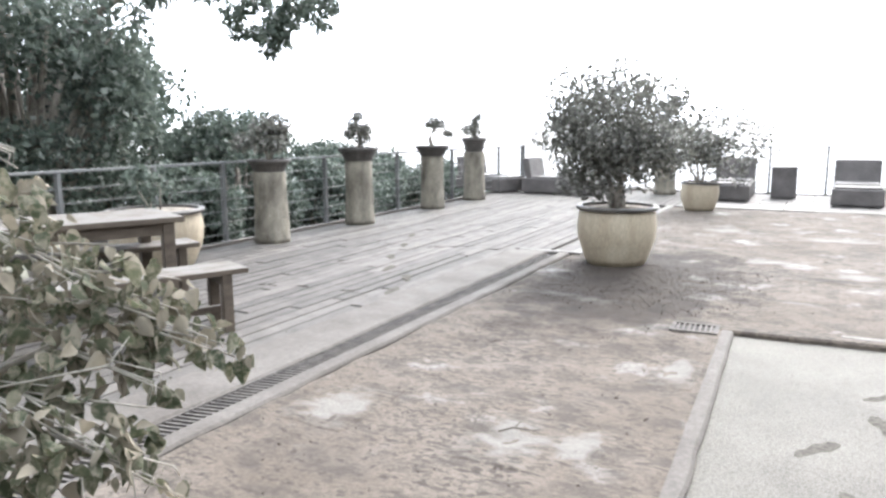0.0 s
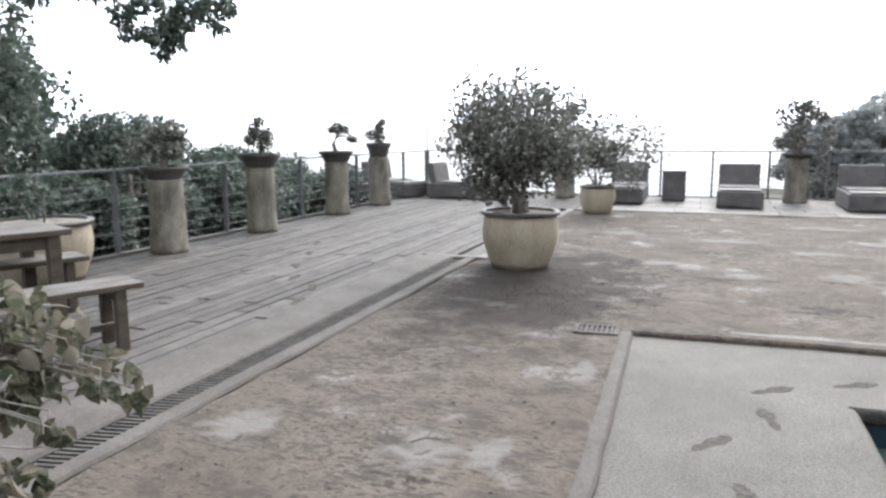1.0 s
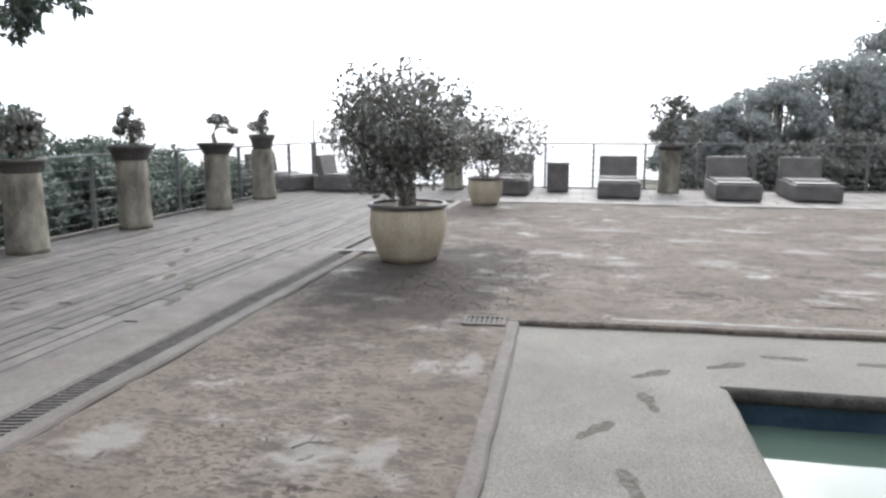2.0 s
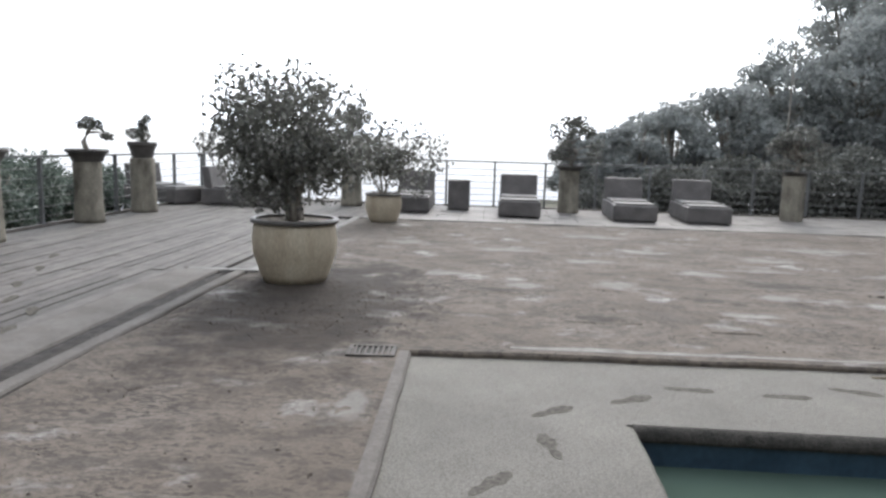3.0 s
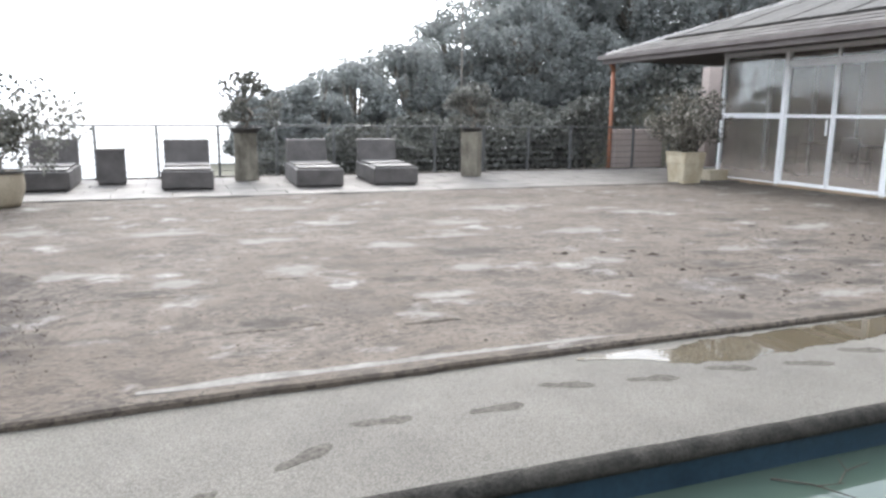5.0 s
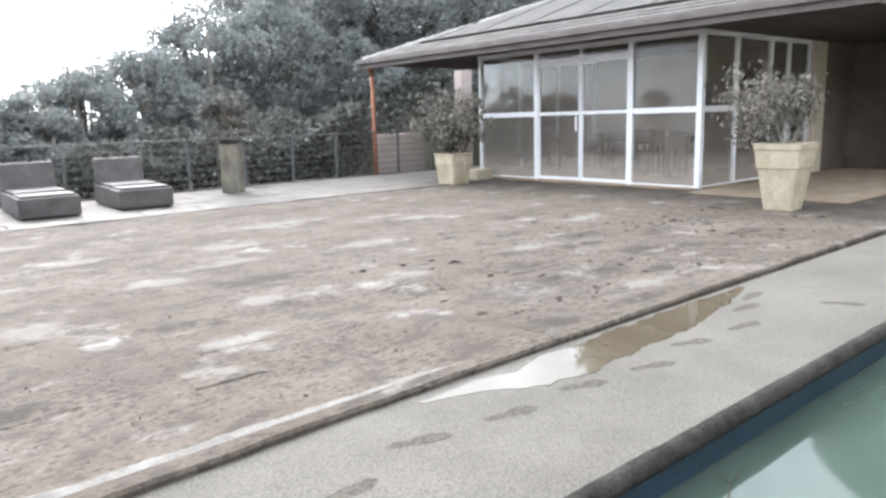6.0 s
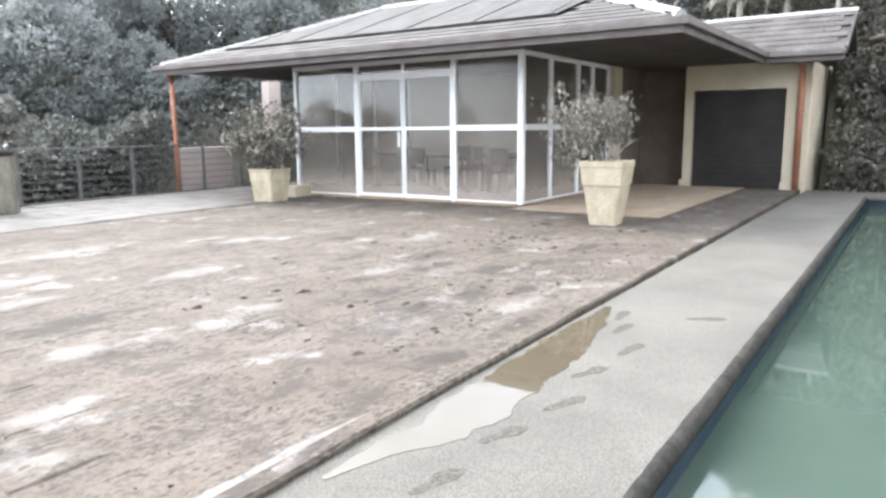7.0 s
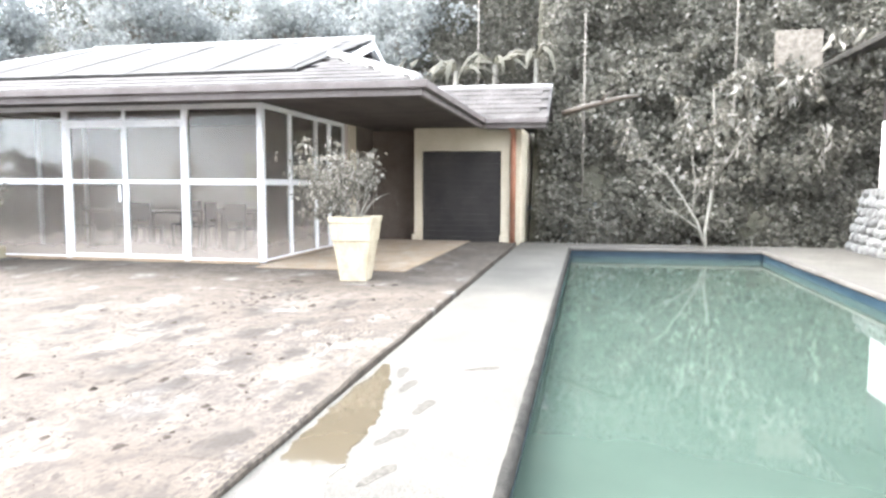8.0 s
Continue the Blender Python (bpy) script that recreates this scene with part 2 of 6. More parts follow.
M_STEEL = surface("grey_painted_steel", (0.085, 0.087, 0.088), (0.14, 0.14, 0.138), 4, 70, 0.55, 0.1, 0.002, metal=0.2, dust=(0.2, 0.195, 0.185), dust_at=0.55)
M_RUST = surface("red_oxide_steel", (0.29, 0.125, 0.075), (0.43, 0.20, 0.13), 4, 50, 0.6, 0.2, 0.003)
M_WHITE = surface("white_aluminium", (0.74, 0.75, 0.76), (0.82, 0.82, 0.82), 2, 40, 0.4, 0.05, 0.001, dust=(0.55, 0.54, 0.52), dust_at=0.66)
M_GLASS = make_glass()
M_POOL = make_water("murky_green_pool_water", (0.042, 0.061, 0.049), 0.03, 1.6, 0.03)
M_PUD = make_water("muddy_puddle_water", (0.070, 0.058, 0.040), 0.012, 9, 0.012)
M_FILM = surface("damp_pale_ash", (0.105, 0.098, 0.088), (0.185, 0.176, 0.162), 7, 60, 0.9, 0.5, 0.006, spec=0.2)
M_SEAM = surface("ash_packed_joint", (0.008, 0.007, 0.006), (0.075, 0.07, 0.064), 1.9, 40, 0.95, 0.3, 0.004, stretch=(2.5, 0.8, 1.0))
M_TILE_BLUE = surface("blue_pool_tile", (0.008, 0.020, 0.032), (0.022, 0.043, 0.062), 3, 30, 0.4, 0.1, 0.002, per_object=0.12)
M_COPING = surface("damp_shaded_coping", (0.020, 0.019, 0.017), (0.052, 0.048, 0.042), 9, 60, 0.9, 0.9, 0.012, spec=0.1)
M_STUMP = surface("weathered_wood_stump", (0.062, 0.054, 0.042), (0.225, 0.204, 0.164), 2.2, 26, 0.85, 0.6, 0.012, stretch=(2.2, 2.2, 1.1))
M_TRAY = surface("dark_glazed_clay", (0.035, 0.032, 0.030), (0.075, 0.067, 0.060), 4, 40, 0.5, 0.2, 0.004, dust=(0.15, 0.145, 0.14), dust_at=0.6)
M_POT = surface("buff_clay_pot", (0.24, 0.195, 0.138), (0.35, 0.302, 0.228), 2.5, 35, 0.7, 0.25, 0.006, stretch=(2.0, 2.0, 0.5))
M_CREAM = surface("cream_concrete_planter", (0.34, 0.282, 0.19), (0.52, 0.46, 0.352), 3, 40, 0.75, 0.25, 0.005, stretch=(1.5, 1.5, 0.8))
M_SOIL = surface("ash_covered_soil", (0.12, 0.10, 0.08), (0.28, 0.25, 0.21), 8, 50, 0.95, 0.6, 0.02)
M_BARK = surface("ashy_bark", (0.10, 0.085, 0.07), (0.30, 0.275, 0.24), 6, 40, 0.9, 0.6, 0.012, stretch=(3.0, 3.0, 0.5))
M_PALEBARK = surface("pale_ashy_bark", (0.20, 0.185, 0.155), (0.34, 0.32, 0.28), 6, 40, 0.9, 0.5, 0.008)
M_RATTAN = surface("dark_woven_rattan", (0.055, 0.05, 0.048), (0.11, 0.10, 0.095), 3, 75, 0.65, 0.7, 0.006, dust=(0.088, 0.086, 0.083), dust_at=0.47)
M_TABLE = surface("ash_dusted_brown_wood", (0.050, 0.038, 0.028), (0.092, 0.072, 0.054), 3, 35, 0.7, 0.4, 0.005, dust=(0.112, 0.104, 0.094), dust_at=0.45, stretch=(4.0, 0.8, 4.0))
M_PLASTER = surface("cream_plaster", (0.464, 0.400, 0.296), (0.576, 0.512, 0.400), 1.5, 45, 0.85, 0.2, 0.004)
M_ROOM = surface("dusky_pink_plaster", (0.450, 0.369, 0.333), (0.558, 0.477, 0.432), 1.2, 40, 0.85, 0.2, 0.004)
M_BROWN = surface("dark_brown_stained_wall", (0.10, 0.075, 0.06), (0.17, 0.135, 0.11), 1.5, 40, 0.8, 0.2, 0.004)
M_SHUT = surface("dark_brown_shutter", (0.022, 0.020, 0.020), (0.045, 0.040, 0.038), 2, 40, 0.6, 0.2, 0.003, dust=(0.12, 0.11, 0.10), dust_at=0.62)
M_FASCIA = surface("brown_painted_gutter", (0.100, 0.082, 0.076), (0.160, 0.140, 0.131), 2.5, 40, 0.6, 0.15, 0.003, dust=ASH, dust_at=0.5)
M_ROOF = surface("ash_covered_roof_sheet", (0.027, 0.026, 0.024), (0.062, 0.059, 0.055), 1.6, 30, 0.85, 0.5, 0.01, stretch=(0.6, 1.6, 1.0))
M_RTILE = surface("ash_covered_roof_tile", (0.038, 0.033, 0.030), (0.080, 0.073, 0.068), 2.0, 35, 0.85, 0.5, 0.01, per_object=0.15)
M_RIDGE = surface("pale_ridge_cap", (0.26, 0.25, 0.24), (0.38, 0.37, 0.355), 2.5, 40, 0.8, 0.3, 0.006)
M_SOFFIT = surface("dark_timber_soffit", (0.055, 0.046, 0.042), (0.10, 0.085, 0.077), 2, 30, 0.8, 0.2, 0.004)
M_FLOORT = surface("tan_terrace_tile", (0.235, 0.168, 0.112), (0.315, 0.240, 0.168), 1.8, 40, 0.6, 0.15, 0.003, per_object=0.09, dust=(0.312, 0.286, 0.247), dust_at=0.6)
M_STONE = surface("white_painted_stone", (0.08, 0.079, 0.075), (0.15, 0.149, 0.144), 3, 35, 0.85, 0.5, 0.015, per_object=0.1)
M_WALLW = surface("white_render", (0.70, 0.70, 0.68), (0.80, 0.80, 0.78), 1.2, 40, 0.8, 0.15, 0.004)
M_EARTH = surface("hillside_earth", (0.05, 0.05, 0.035), (0.13, 0.12, 0.09), 0.8, 12, 0.95, 0.6, 0.05)
M_PRINT = surface("damp_print", (0.050, 0.046, 0.041), (0.115, 0.107, 0.094), 38, 90, 0.95, 0.5, 0.004, spec=0.0)
M_DEBRIS = surface("dark_litter", (0.030, 0.023, 0.018), (0.066, 0.054, 0.043), 12, 60, 0.9, 0.3, 0.004)
M_MUD = surface("dark_crumbly_mud", (0.026, 0.021, 0.017), (0.060, 0.050, 0.041), 16, 60, 0.95, 0.7, 0.01, spec=0.1)
M_LEAF_BG = make_leaf("dusty_hill_leaf", (0.215, 0.228, 0.224), (0.285, 0.300, 0.292), (0.32, 0.325, 0.315), 0.25, 0.8, 0.5)
M_LEAF_BANK = make_leaf("shaded_bank_leaf", (0.075, 0.077, 0.068), (0.135, 0.138, 0.122), (0.20, 0.198, 0.182), 0.14)
M_LEAF_HEDGE = make_leaf("dark_hedge_leaf", (0.105, 0.100, 0.080), (0.175, 0.165, 0.135), (0.25, 0.235, 0.205), 0.2, 0.85)
M_LEAF_L = make_leaf("dark_tree_leaf", (0.050, 0.068, 0.054), (0.115, 0.140, 0.115), (0.20, 0.215, 0.195), 0.16, 0.7)
M_LEAF_POT = make_leaf("dark_shrub_leaf", (0.070, 0.070, 0.063), (0.135, 0.135, 0.115), (0.24, 0.235, 0.22), 0.18)
M_LEAF_ASH = make_leaf("ash_coated_leaf", (0.080, 0.074, 0.058), (0.170, 0.157, 0.130), (0.28, 0.262, 0.232), 0.32, 0.8)
M_LEAF_FG = make_leaf("ash_dusted_hanging_leaf", (0.030, 0.040, 0.020), (0.085, 0.090, 0.055), (0.17, 0.150, 0.115), 0.35, 0.85, 0.35, 0.85)
M_FROND = make_leaf("ashy_banana_frond", (0.10, 0.095, 0.07), (0.17, 0.16, 0.13), (0.25, 0.24, 0.21), 0.35, 0.8)


# ---- builders ----
def mesh_object(name, verts, faces, material, parent=None, label="", smooth=False):
    me = bpy.data.meshes.new(name)
    me.from_pydata([tuple(v) for v in verts], [], [tuple(f) for f in faces])
    me.materials.append(material)
    if smooth:
        me.polygons.foreach_set("use_smooth", [True] * len(me.polygons))
    me.update()
    ob = new(name, me)
    if parent is not None:
        ob.parent = parent
    if label:
        tagged(ob, label)
    return ob


def part(name, bm, material, parent=None, label="", smooth=False):
    me = bpy.data.meshes.new(name)
    bmesh.ops.recalc_face_normals(bm, faces=bm.faces)
    bm.to_mesh(me)
    bm.free()
    me.materials.append(material)
    if smooth:
        me.polygons.foreach_set("use_smooth", [True] * len(me.polygons))
    ob = new(name, me)
    if parent is not None:
        ob.parent = parent
    if label:
        tagged(ob, label)
    return ob


def thing(name, x, y, z, rz, label, category, group="", kind=""):
    e = new(name)
    e.empty_display_size = 0.2
    e.matrix_world = pose(x, y, z, 0, 0, rz)
    return tagged(e, label, category, group, kind)


def box(x0, y0, z0, x1, y1, z1, bev=0.0, bm=None):
    own = bmesh.new()
    bmesh.ops.create_cube(own, size=1.0)
    for v in own.verts:
        v.co = Vector((x0 + (v.co.x + 0.5) * (x1 - x0), y0 + (v.co.y + 0.5) * (y1 - y0), z0 + (v.co.z + 0.5) * (z1 - z0)))
    if bev:
        bmesh.ops.bevel(own, geom=own.edges[:], offset=bev, segments=2, affect="EDGES", profile=0.6)
    if bm is None:
        return own
    me = bpy.data.meshes.new("tmp")
    own.to_mesh(me)
    own.free()
    bm.from_mesh(me)
    bpy.data.meshes.remove(me)
    return bm


def lathe(profile, seg=32, bm=None, wob=0.0, cx=0.0, cy=0.0):
    """Turns (radius, height) rows round the z axis."""
    bm = bm or bmesh.new()
    rings = []
    for r, z in profile:
        ring = []
        for k in range(seg):
            a = 2 * math.pi * k / seg
            w = 1 + wob * noise.noise((math.cos(a) * 2, math.sin(a) * 2, z * 1.5 + cx))
            ring.append(bm.verts.new((cx + r * w * math.cos(a), cy + r * w * math.sin(a), z)))
        rings.append(ring)
    for a, b in zip(rings, rings[1:]):
        for k in range(seg):
            bm.faces.new((a[k], a[(k + 1) % seg], b[(k + 1) % seg], b[k]))
    bm.faces.new(rings[0][::-1])
    bm.faces.new(rings[-1])
    return bm


def tube(points, radii, seg=7, bm=None):
    """A tapered round limb along a line of points."""
    bm = bm or bmesh.new()
    pts = [Vector(p) for p in points]
    rings = []
    for i, p in enumerate(pts):
        d = (pts[min(i + 1, len(pts) - 1)] - pts[max(i - 1, 0)]).normalized()
        s = d.orthogonal().normalized() if abs(d.z) > 0.99 else d.cross(Vector((0, 0, 1))).normalized()
        t = d.cross(s)
        rings.append([bm.verts.new(p + (s * math.cos(2 * math.pi * k / seg) + t * math.sin(2 * math.pi * k / seg)) * radii[i]) for k in range(seg)])
    for a, b in zip(rings, rings[1:]):
        for k in range(seg):
            bm.faces.new((a[k], a[(k + 1) % seg], b[(k + 1) % seg], b[k]))
    bm.faces.new(rings[0][::-1])
    bm.faces.new(rings[-1])
    return bm


def leaf_object(name, at, size, material, parent=None, seed=1, droop=0.3, width=0.42, outward=None, label=""):
    """Many folded leaves, one at each place."""
    rng = np.random.default_rng(seed)
    at = np.asarray(at, float)
    n = len(at)
    d = rng.normal(size=(n, 3))
    if outward is not None:
        d = d * 0.7 + outward
    d[:, 2] -= droop
    d /= np.linalg.norm(d, axis=1)[:, None] + 1e-9
    s = np.cross(d, rng.normal(size=(n, 3)))
    s /= np.linalg.norm(s, axis=1)[:, None] + 1e-9
    nn = np.cross(s, d)
    ln = (size * rng.uniform(0.55, 1.25, n))[:, None]
    wd = ln * width * rng.uniform(0.75, 1.15, n)[:, None]
    curl = ln * rng.uniform(0.05, 0.25, n)[:, None]
    verts = np.stack([at, at + d * ln * 0.45 + s * wd + nn * curl, at + d * ln - nn * curl * 1.2, at + d * ln * 0.45 - s * wd + nn * curl], 1).reshape(-1, 3)
    base = np.arange(n)[:, None] * 4
    tris = np.concatenate([base + [0, 1, 2], base + [0, 2, 3]], 1).reshape(-1)
    me = bpy.data.meshes.new(name)
    me.vertices.add(4 * n)
    me.vertices.foreach_set("co", verts.reshape(-1))
    me.loops.add(6 * n)
    me.loops.foreach_set("vertex_index", tris)
    me.polygons.add(2 * n)
    me.polygons.foreach_set("loop_start", np.arange(2 * n) * 3)
    me.update(calc_edges=True)
    me.validate()
    me.materials.append(material)
    ob = new(name, me)
    if parent is not None:
        ob.parent = parent
    if label:
        tagged(ob, label)
    return ob


def broad_leaves(name, at, size, material, parent, seed, droop=0.8):
    """Broad pointed leaves, cupped along the midrib and curled towards the tip."""
    rng = np.random.default_rng(seed)
    verts, faces = [], []
    for p in np.asarray(at, float):
        d = Vector(rng.normal(size=3))
        d.z -= droop * 1.6
        d.normalize()
        s = d.cross(Vector(rng.normal(size=3))).normalized()
        nn = s.cross(d)
        ln = size * rng.uniform(0.5, 1.25)
        wd, cup, curl = ln * rng.uniform(0.26, 0.40), rng.uniform(0.1, 0.9), ln * rng.uniform(-0.15, 0.45)
        k, o = len(verts), Vector(p)
        for f, w in ((0.0, 0.0), (0.12, 0.62), (0.34, 1.0), (0.62, 0.82), (0.85, 0.38), (1.0, 0.0)):
            mid = o + d * ln * f - nn * curl * f * f
            ww = wd * w
            verts += [tuple(mid + s * ww + nn * ww * cup), tuple(mid), tuple(mid - s * ww + nn * ww * cup)]
        for j in range(5):
            a = k + 3 * j
            faces += [(a, a + 1, a + 4, a + 3), (a + 1, a + 2, a + 5, a + 4)]
    return mesh_object(name, verts, faces, material, parent, smooth=True)


def clumps(rng, centres, radii, count):
    """Places on the outer part of uneven clumps."""
    centres, radii = np.asarray(centres, float), np.asarray(radii, float)
    w = radii ** 2 / (radii ** 2).sum()
    k = rng.choice(len(centres), count, p=w)
    d = rng.normal(size=(count, 3))
    d /= np.linalg.norm(d, axis=1)[:, None]
    r = radii[k][:, None] * rng.uniform(0.35, 1.0, (count, 1)) ** 0.6
    return centres[k] + d * r * [1, 1, 0.8]


def grown(rng, start, direction, length, radius, levels, spread=0.7, bend=0.25, lift=0.1, split=3):
    """Limbs of a tree: a list of (points, radii), and the tips."""
    limbs, tips = [], []

    def go(p, d, ln, r, lev):
        pts, rad = [Vector(p)], [r]
        cur = Vector(d).normalized()
        for k in range(4):
            cur = (cur + Vector(rng.normal(size=3)) * bend * 0.5 + Vector((0, 0, lift * 0.3))).normalized()
            pts.append(pts[-1] + cur * ln / 4)
            rad.append(r * (1 - 0.16 * (k + 1)))
        limbs.append((pts, rad))
        if lev == 0:
            tips.append(pts[-1])
            tips.append(pts[2])
            return
        for k in range(split if lev > 1 else split + 1):
            nd = (cur + Vector(rng.normal(size=3)) * spread).normalized()
            q = pts[-1] if k < 2 else pts[2 + (k % 2)]
            go(q, nd, ln * rng.uniform(0.6, 0.85), rad[-1] * 0.72, lev - 1)

    go(start, direction, length, radius, levels)
    return limbs, tips


def limb_mesh(limbs, seg=6):
    bm = bmesh.new()
    for pts, rad in limbs:
        tube(pts, rad, seg, bm)
    return bm


def prism(outline, z0, z1, bm=None):
    """A flat slab with the given outline (counter-clockwise)."""
    bm = bm or bmesh.new()
    lo = [bm.verts.new((x, y, z0)) for x, y in outline]
    hi = [bm.verts.new((x, y, z1)) for x, y in outline]
    bm.faces.new(lo[::-1])
    bm.faces.new(hi)
    for k in range(len(lo)):
        j = (k + 1) % len(lo)
        bm.faces.new((lo[k], lo[j], hi[j], hi[k]))
    return bm


def slab3(corners, thick, bm=None):
    """A sloping slab: three or four top corners, thickness straight down."""
    bm = bm or bmesh.new()
    top = [bm.verts.new(c) for c in corners]
    low = [bm.verts.new((c[0], c[1], c[2] - thick)) for c in corners]
    bm.faces.new(top)
    bm.faces.new(low[::-1])
    for k in range(len(top)):
        j = (k + 1) % len(top)
        bm.faces.new((top[j], top[k], low[k], low[j]))
    return bm


# ---- the ground and the terrace ----
POOL_N, POOL_W, POOL_E, POOL_S = 4.36, 0.74, 16.2, 0.45
SLAB_Z, WATER_Z = -0.025, -0.225
RAIL_Y, RAIL_X, DECK_Y = 17.2, -6.65, 13.76


def hill(x, y):
    """Height of the land: it falls away beyond the railings and climbs behind the pavilion and the pool."""
    fall = max(0.0, -7.2 - x, y - 17.9 - max(0.0, (x - 3) * 0.35))
    climb = max(0.0, x - 17.5, (x - 6) * 0.35 + (y - 19) * 0.25 if y > 19 and x > 6 else 0.0, -9 - y)
    z = -1.9 - min(38.0, fall * 0.75) + min(12.0, climb * 0.95)
    return z + 0.5 * noise.noise((x * 0.12, y * 0.12, 0.3)) * (1 if fall + climb > 0.5 else 0)


def build_ground():
    xs = sorted(set([-1500, -700, -300, -140, -80, -50, -35] + list(np.arange(-26, 40.1, 1.5)) + [46, 55, 80, 140, 300, 700, 1500]))
    ys = sorted(set([-1500, -700, -300, -140, -80, -45, -30] + list(np.arange(-20, 44.1, 1.5)) + [50, 60, 85, 140, 300, 700, 1500]))
    verts = [(x, y, hill(x, y)) for y in ys for x in xs]
    n = len(xs)
    faces = [(j * n + i, j * n + i + 1, (j + 1) * n + i + 1, (j + 1) * n + i) for j in range(len(ys) - 1) for i in range(n - 1)]
    tagged(mesh_object("ground", verts, faces, M_EARTH, smooth=True), "dark earth hillside falling away below the terrace", "hillside", kind="structure")


build_ground()


def kerb_y(x):
    """Front of the kerb along the court, which runs slightly askew to the pool."""
    return 5.40 + 0.15 * (1 - math.exp(-max(0.0, x + 0.5) / 3)) + 0.003 * (x + 0.5)


def kerb_x(y):
    """Front of the kerb beside the pool paving, slightly askew too."""
    return -0.51 + 0.03 * (5.405 - y)


def court_height(x, y):
    """The gravel's gentle hollows and lumps, flat along the kerb."""
    h = 0.016 * noise.noise((x * 1.3, y * 1.3, 0)) + 0.010 * noise.noise((x * 5, y * 5, 3)) + 0.006 * noise.noise((x * 13, y * 13, 7))
    lump = noise.noise((x * 2.3, y * 2.3, 9))
    h += 0.03 * max(0.0, lump - 0.38) * (1.5 if x > 4 else 0.7)
    flat = min(1.0, max(0.0, (y - 5.62) / 0.3)) if x > -0.6 else 1.0
    h = h * flat + 0.004 * (1 - flat)
    return min(h, 0.035) if x < 10.5 else min(h, 0.006)


def build_gravel():
    step, verts, faces, index = 0.09, [], [], {}
    rects = [(-2.55, -5.0, -0.63, 13.72), (-0.63, 5.49, 11.36, 13.72), (11.36, 5.49, 17.0, 9.15)]

    def vert(i, j):
        if (i, j) not in index:
            x, y = i * step, j * step
            index[i, j] = len(verts)
            z = court_height(x, y)
            if x > -0.64 and y > 5.4:
                y += (kerb_y(x) + 0.05 - 5.49) * max(0.0, 1 - (y - 5.49) / 2)
            if y < 5.45:
                x += (kerb_x(y) - 0.05 + 0.63) * min(1.0, max(0.0, (x + 1.55) / 0.9))
            verts.append((x, y, z))
        return index[i, j]

    for x0, y0, x1, y1 in rects:
        for i in range(round(x0 / step), round(x1 / step)):
            for j in range(round(y0 / step), round(y1 / step)):
                faces.append((vert(i, j), vert(i + 1, j), vert(i + 1, j + 1), vert(i, j + 1)))
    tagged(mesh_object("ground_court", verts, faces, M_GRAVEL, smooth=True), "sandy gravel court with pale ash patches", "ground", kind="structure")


build_gravel()

# the body of the terrace under the paving
bm = bmesh.new()
for x0, y0, x1, y1 in ((-7.0, -8, POOL_W - 0.3, 17.5), (POOL_W - 0.3, POOL_N + 0.3, 17.6, 17.5), (POOL_E + 0.3, -3, 17.6, POOL_N + 0.3),
                       (POOL_W - 0.3, -8, 17.6, POOL_S - 0.3)):
    box(x0, y0, -2.6, x1, y1, -0.16, 0, bm)
tagged(part("terrace_base", bm, M_KERB), "concrete body of the raised terrace", "terrace", kind="structure")

# glowing sheet painted as bright haze over the valley far beyond the railing
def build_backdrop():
    m, nt, b = nodes_of("valley_haze_glow")
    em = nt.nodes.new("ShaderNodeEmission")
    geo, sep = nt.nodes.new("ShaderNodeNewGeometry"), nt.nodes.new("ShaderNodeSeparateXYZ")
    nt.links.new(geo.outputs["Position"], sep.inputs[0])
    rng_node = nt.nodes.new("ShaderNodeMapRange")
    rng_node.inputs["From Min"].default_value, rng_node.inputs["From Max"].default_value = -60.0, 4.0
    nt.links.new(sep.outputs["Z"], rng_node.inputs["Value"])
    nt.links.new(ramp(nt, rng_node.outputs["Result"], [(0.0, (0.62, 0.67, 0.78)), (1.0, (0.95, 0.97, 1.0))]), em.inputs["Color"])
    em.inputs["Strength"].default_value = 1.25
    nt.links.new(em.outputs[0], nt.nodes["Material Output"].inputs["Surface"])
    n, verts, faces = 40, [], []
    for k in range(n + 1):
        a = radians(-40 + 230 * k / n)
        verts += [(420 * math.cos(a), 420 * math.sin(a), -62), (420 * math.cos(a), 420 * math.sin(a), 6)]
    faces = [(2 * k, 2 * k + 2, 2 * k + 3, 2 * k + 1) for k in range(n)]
    tagged(mesh_object("backdrop", verts, faces, m), "glowing sheet painted as bright pale haze over the distant valley", "backdrop", kind="structure")


build_backdrop()

# paving round the pool, a step below the court
tagged(part("pavement_west", prism([(kerb_x(-8) - 0.03, -8), (POOL_W - 0.03, -8), (POOL_W - 0.03, 5.46), (kerb_x(5.46) - 0.03, 5.46)], -0.155, SLAB_Z), M_SLAB),
       "pale pebble-wash pool paving dusted with ash", "pavement", kind="structure")
for nm, x0, y0, x1, y1 in (("pavement_north", POOL_W - 0.03, POOL_N + 0.03, 17.3, 5.52),
                           ("pavement_east", POOL_E + 0.03, -2.6, 17.3, POOL_N + 0.03), ("pavement_south", POOL_W - 0.03, -2.6, POOL_E + 0.03, POOL_S - 0.03)):
    tagged(part(nm, box(x0, y0, -0.155, x1, y1, SLAB_Z), M_SLAB), "pale pebble-wash pool paving dusted with ash", "pavement", kind="structure")

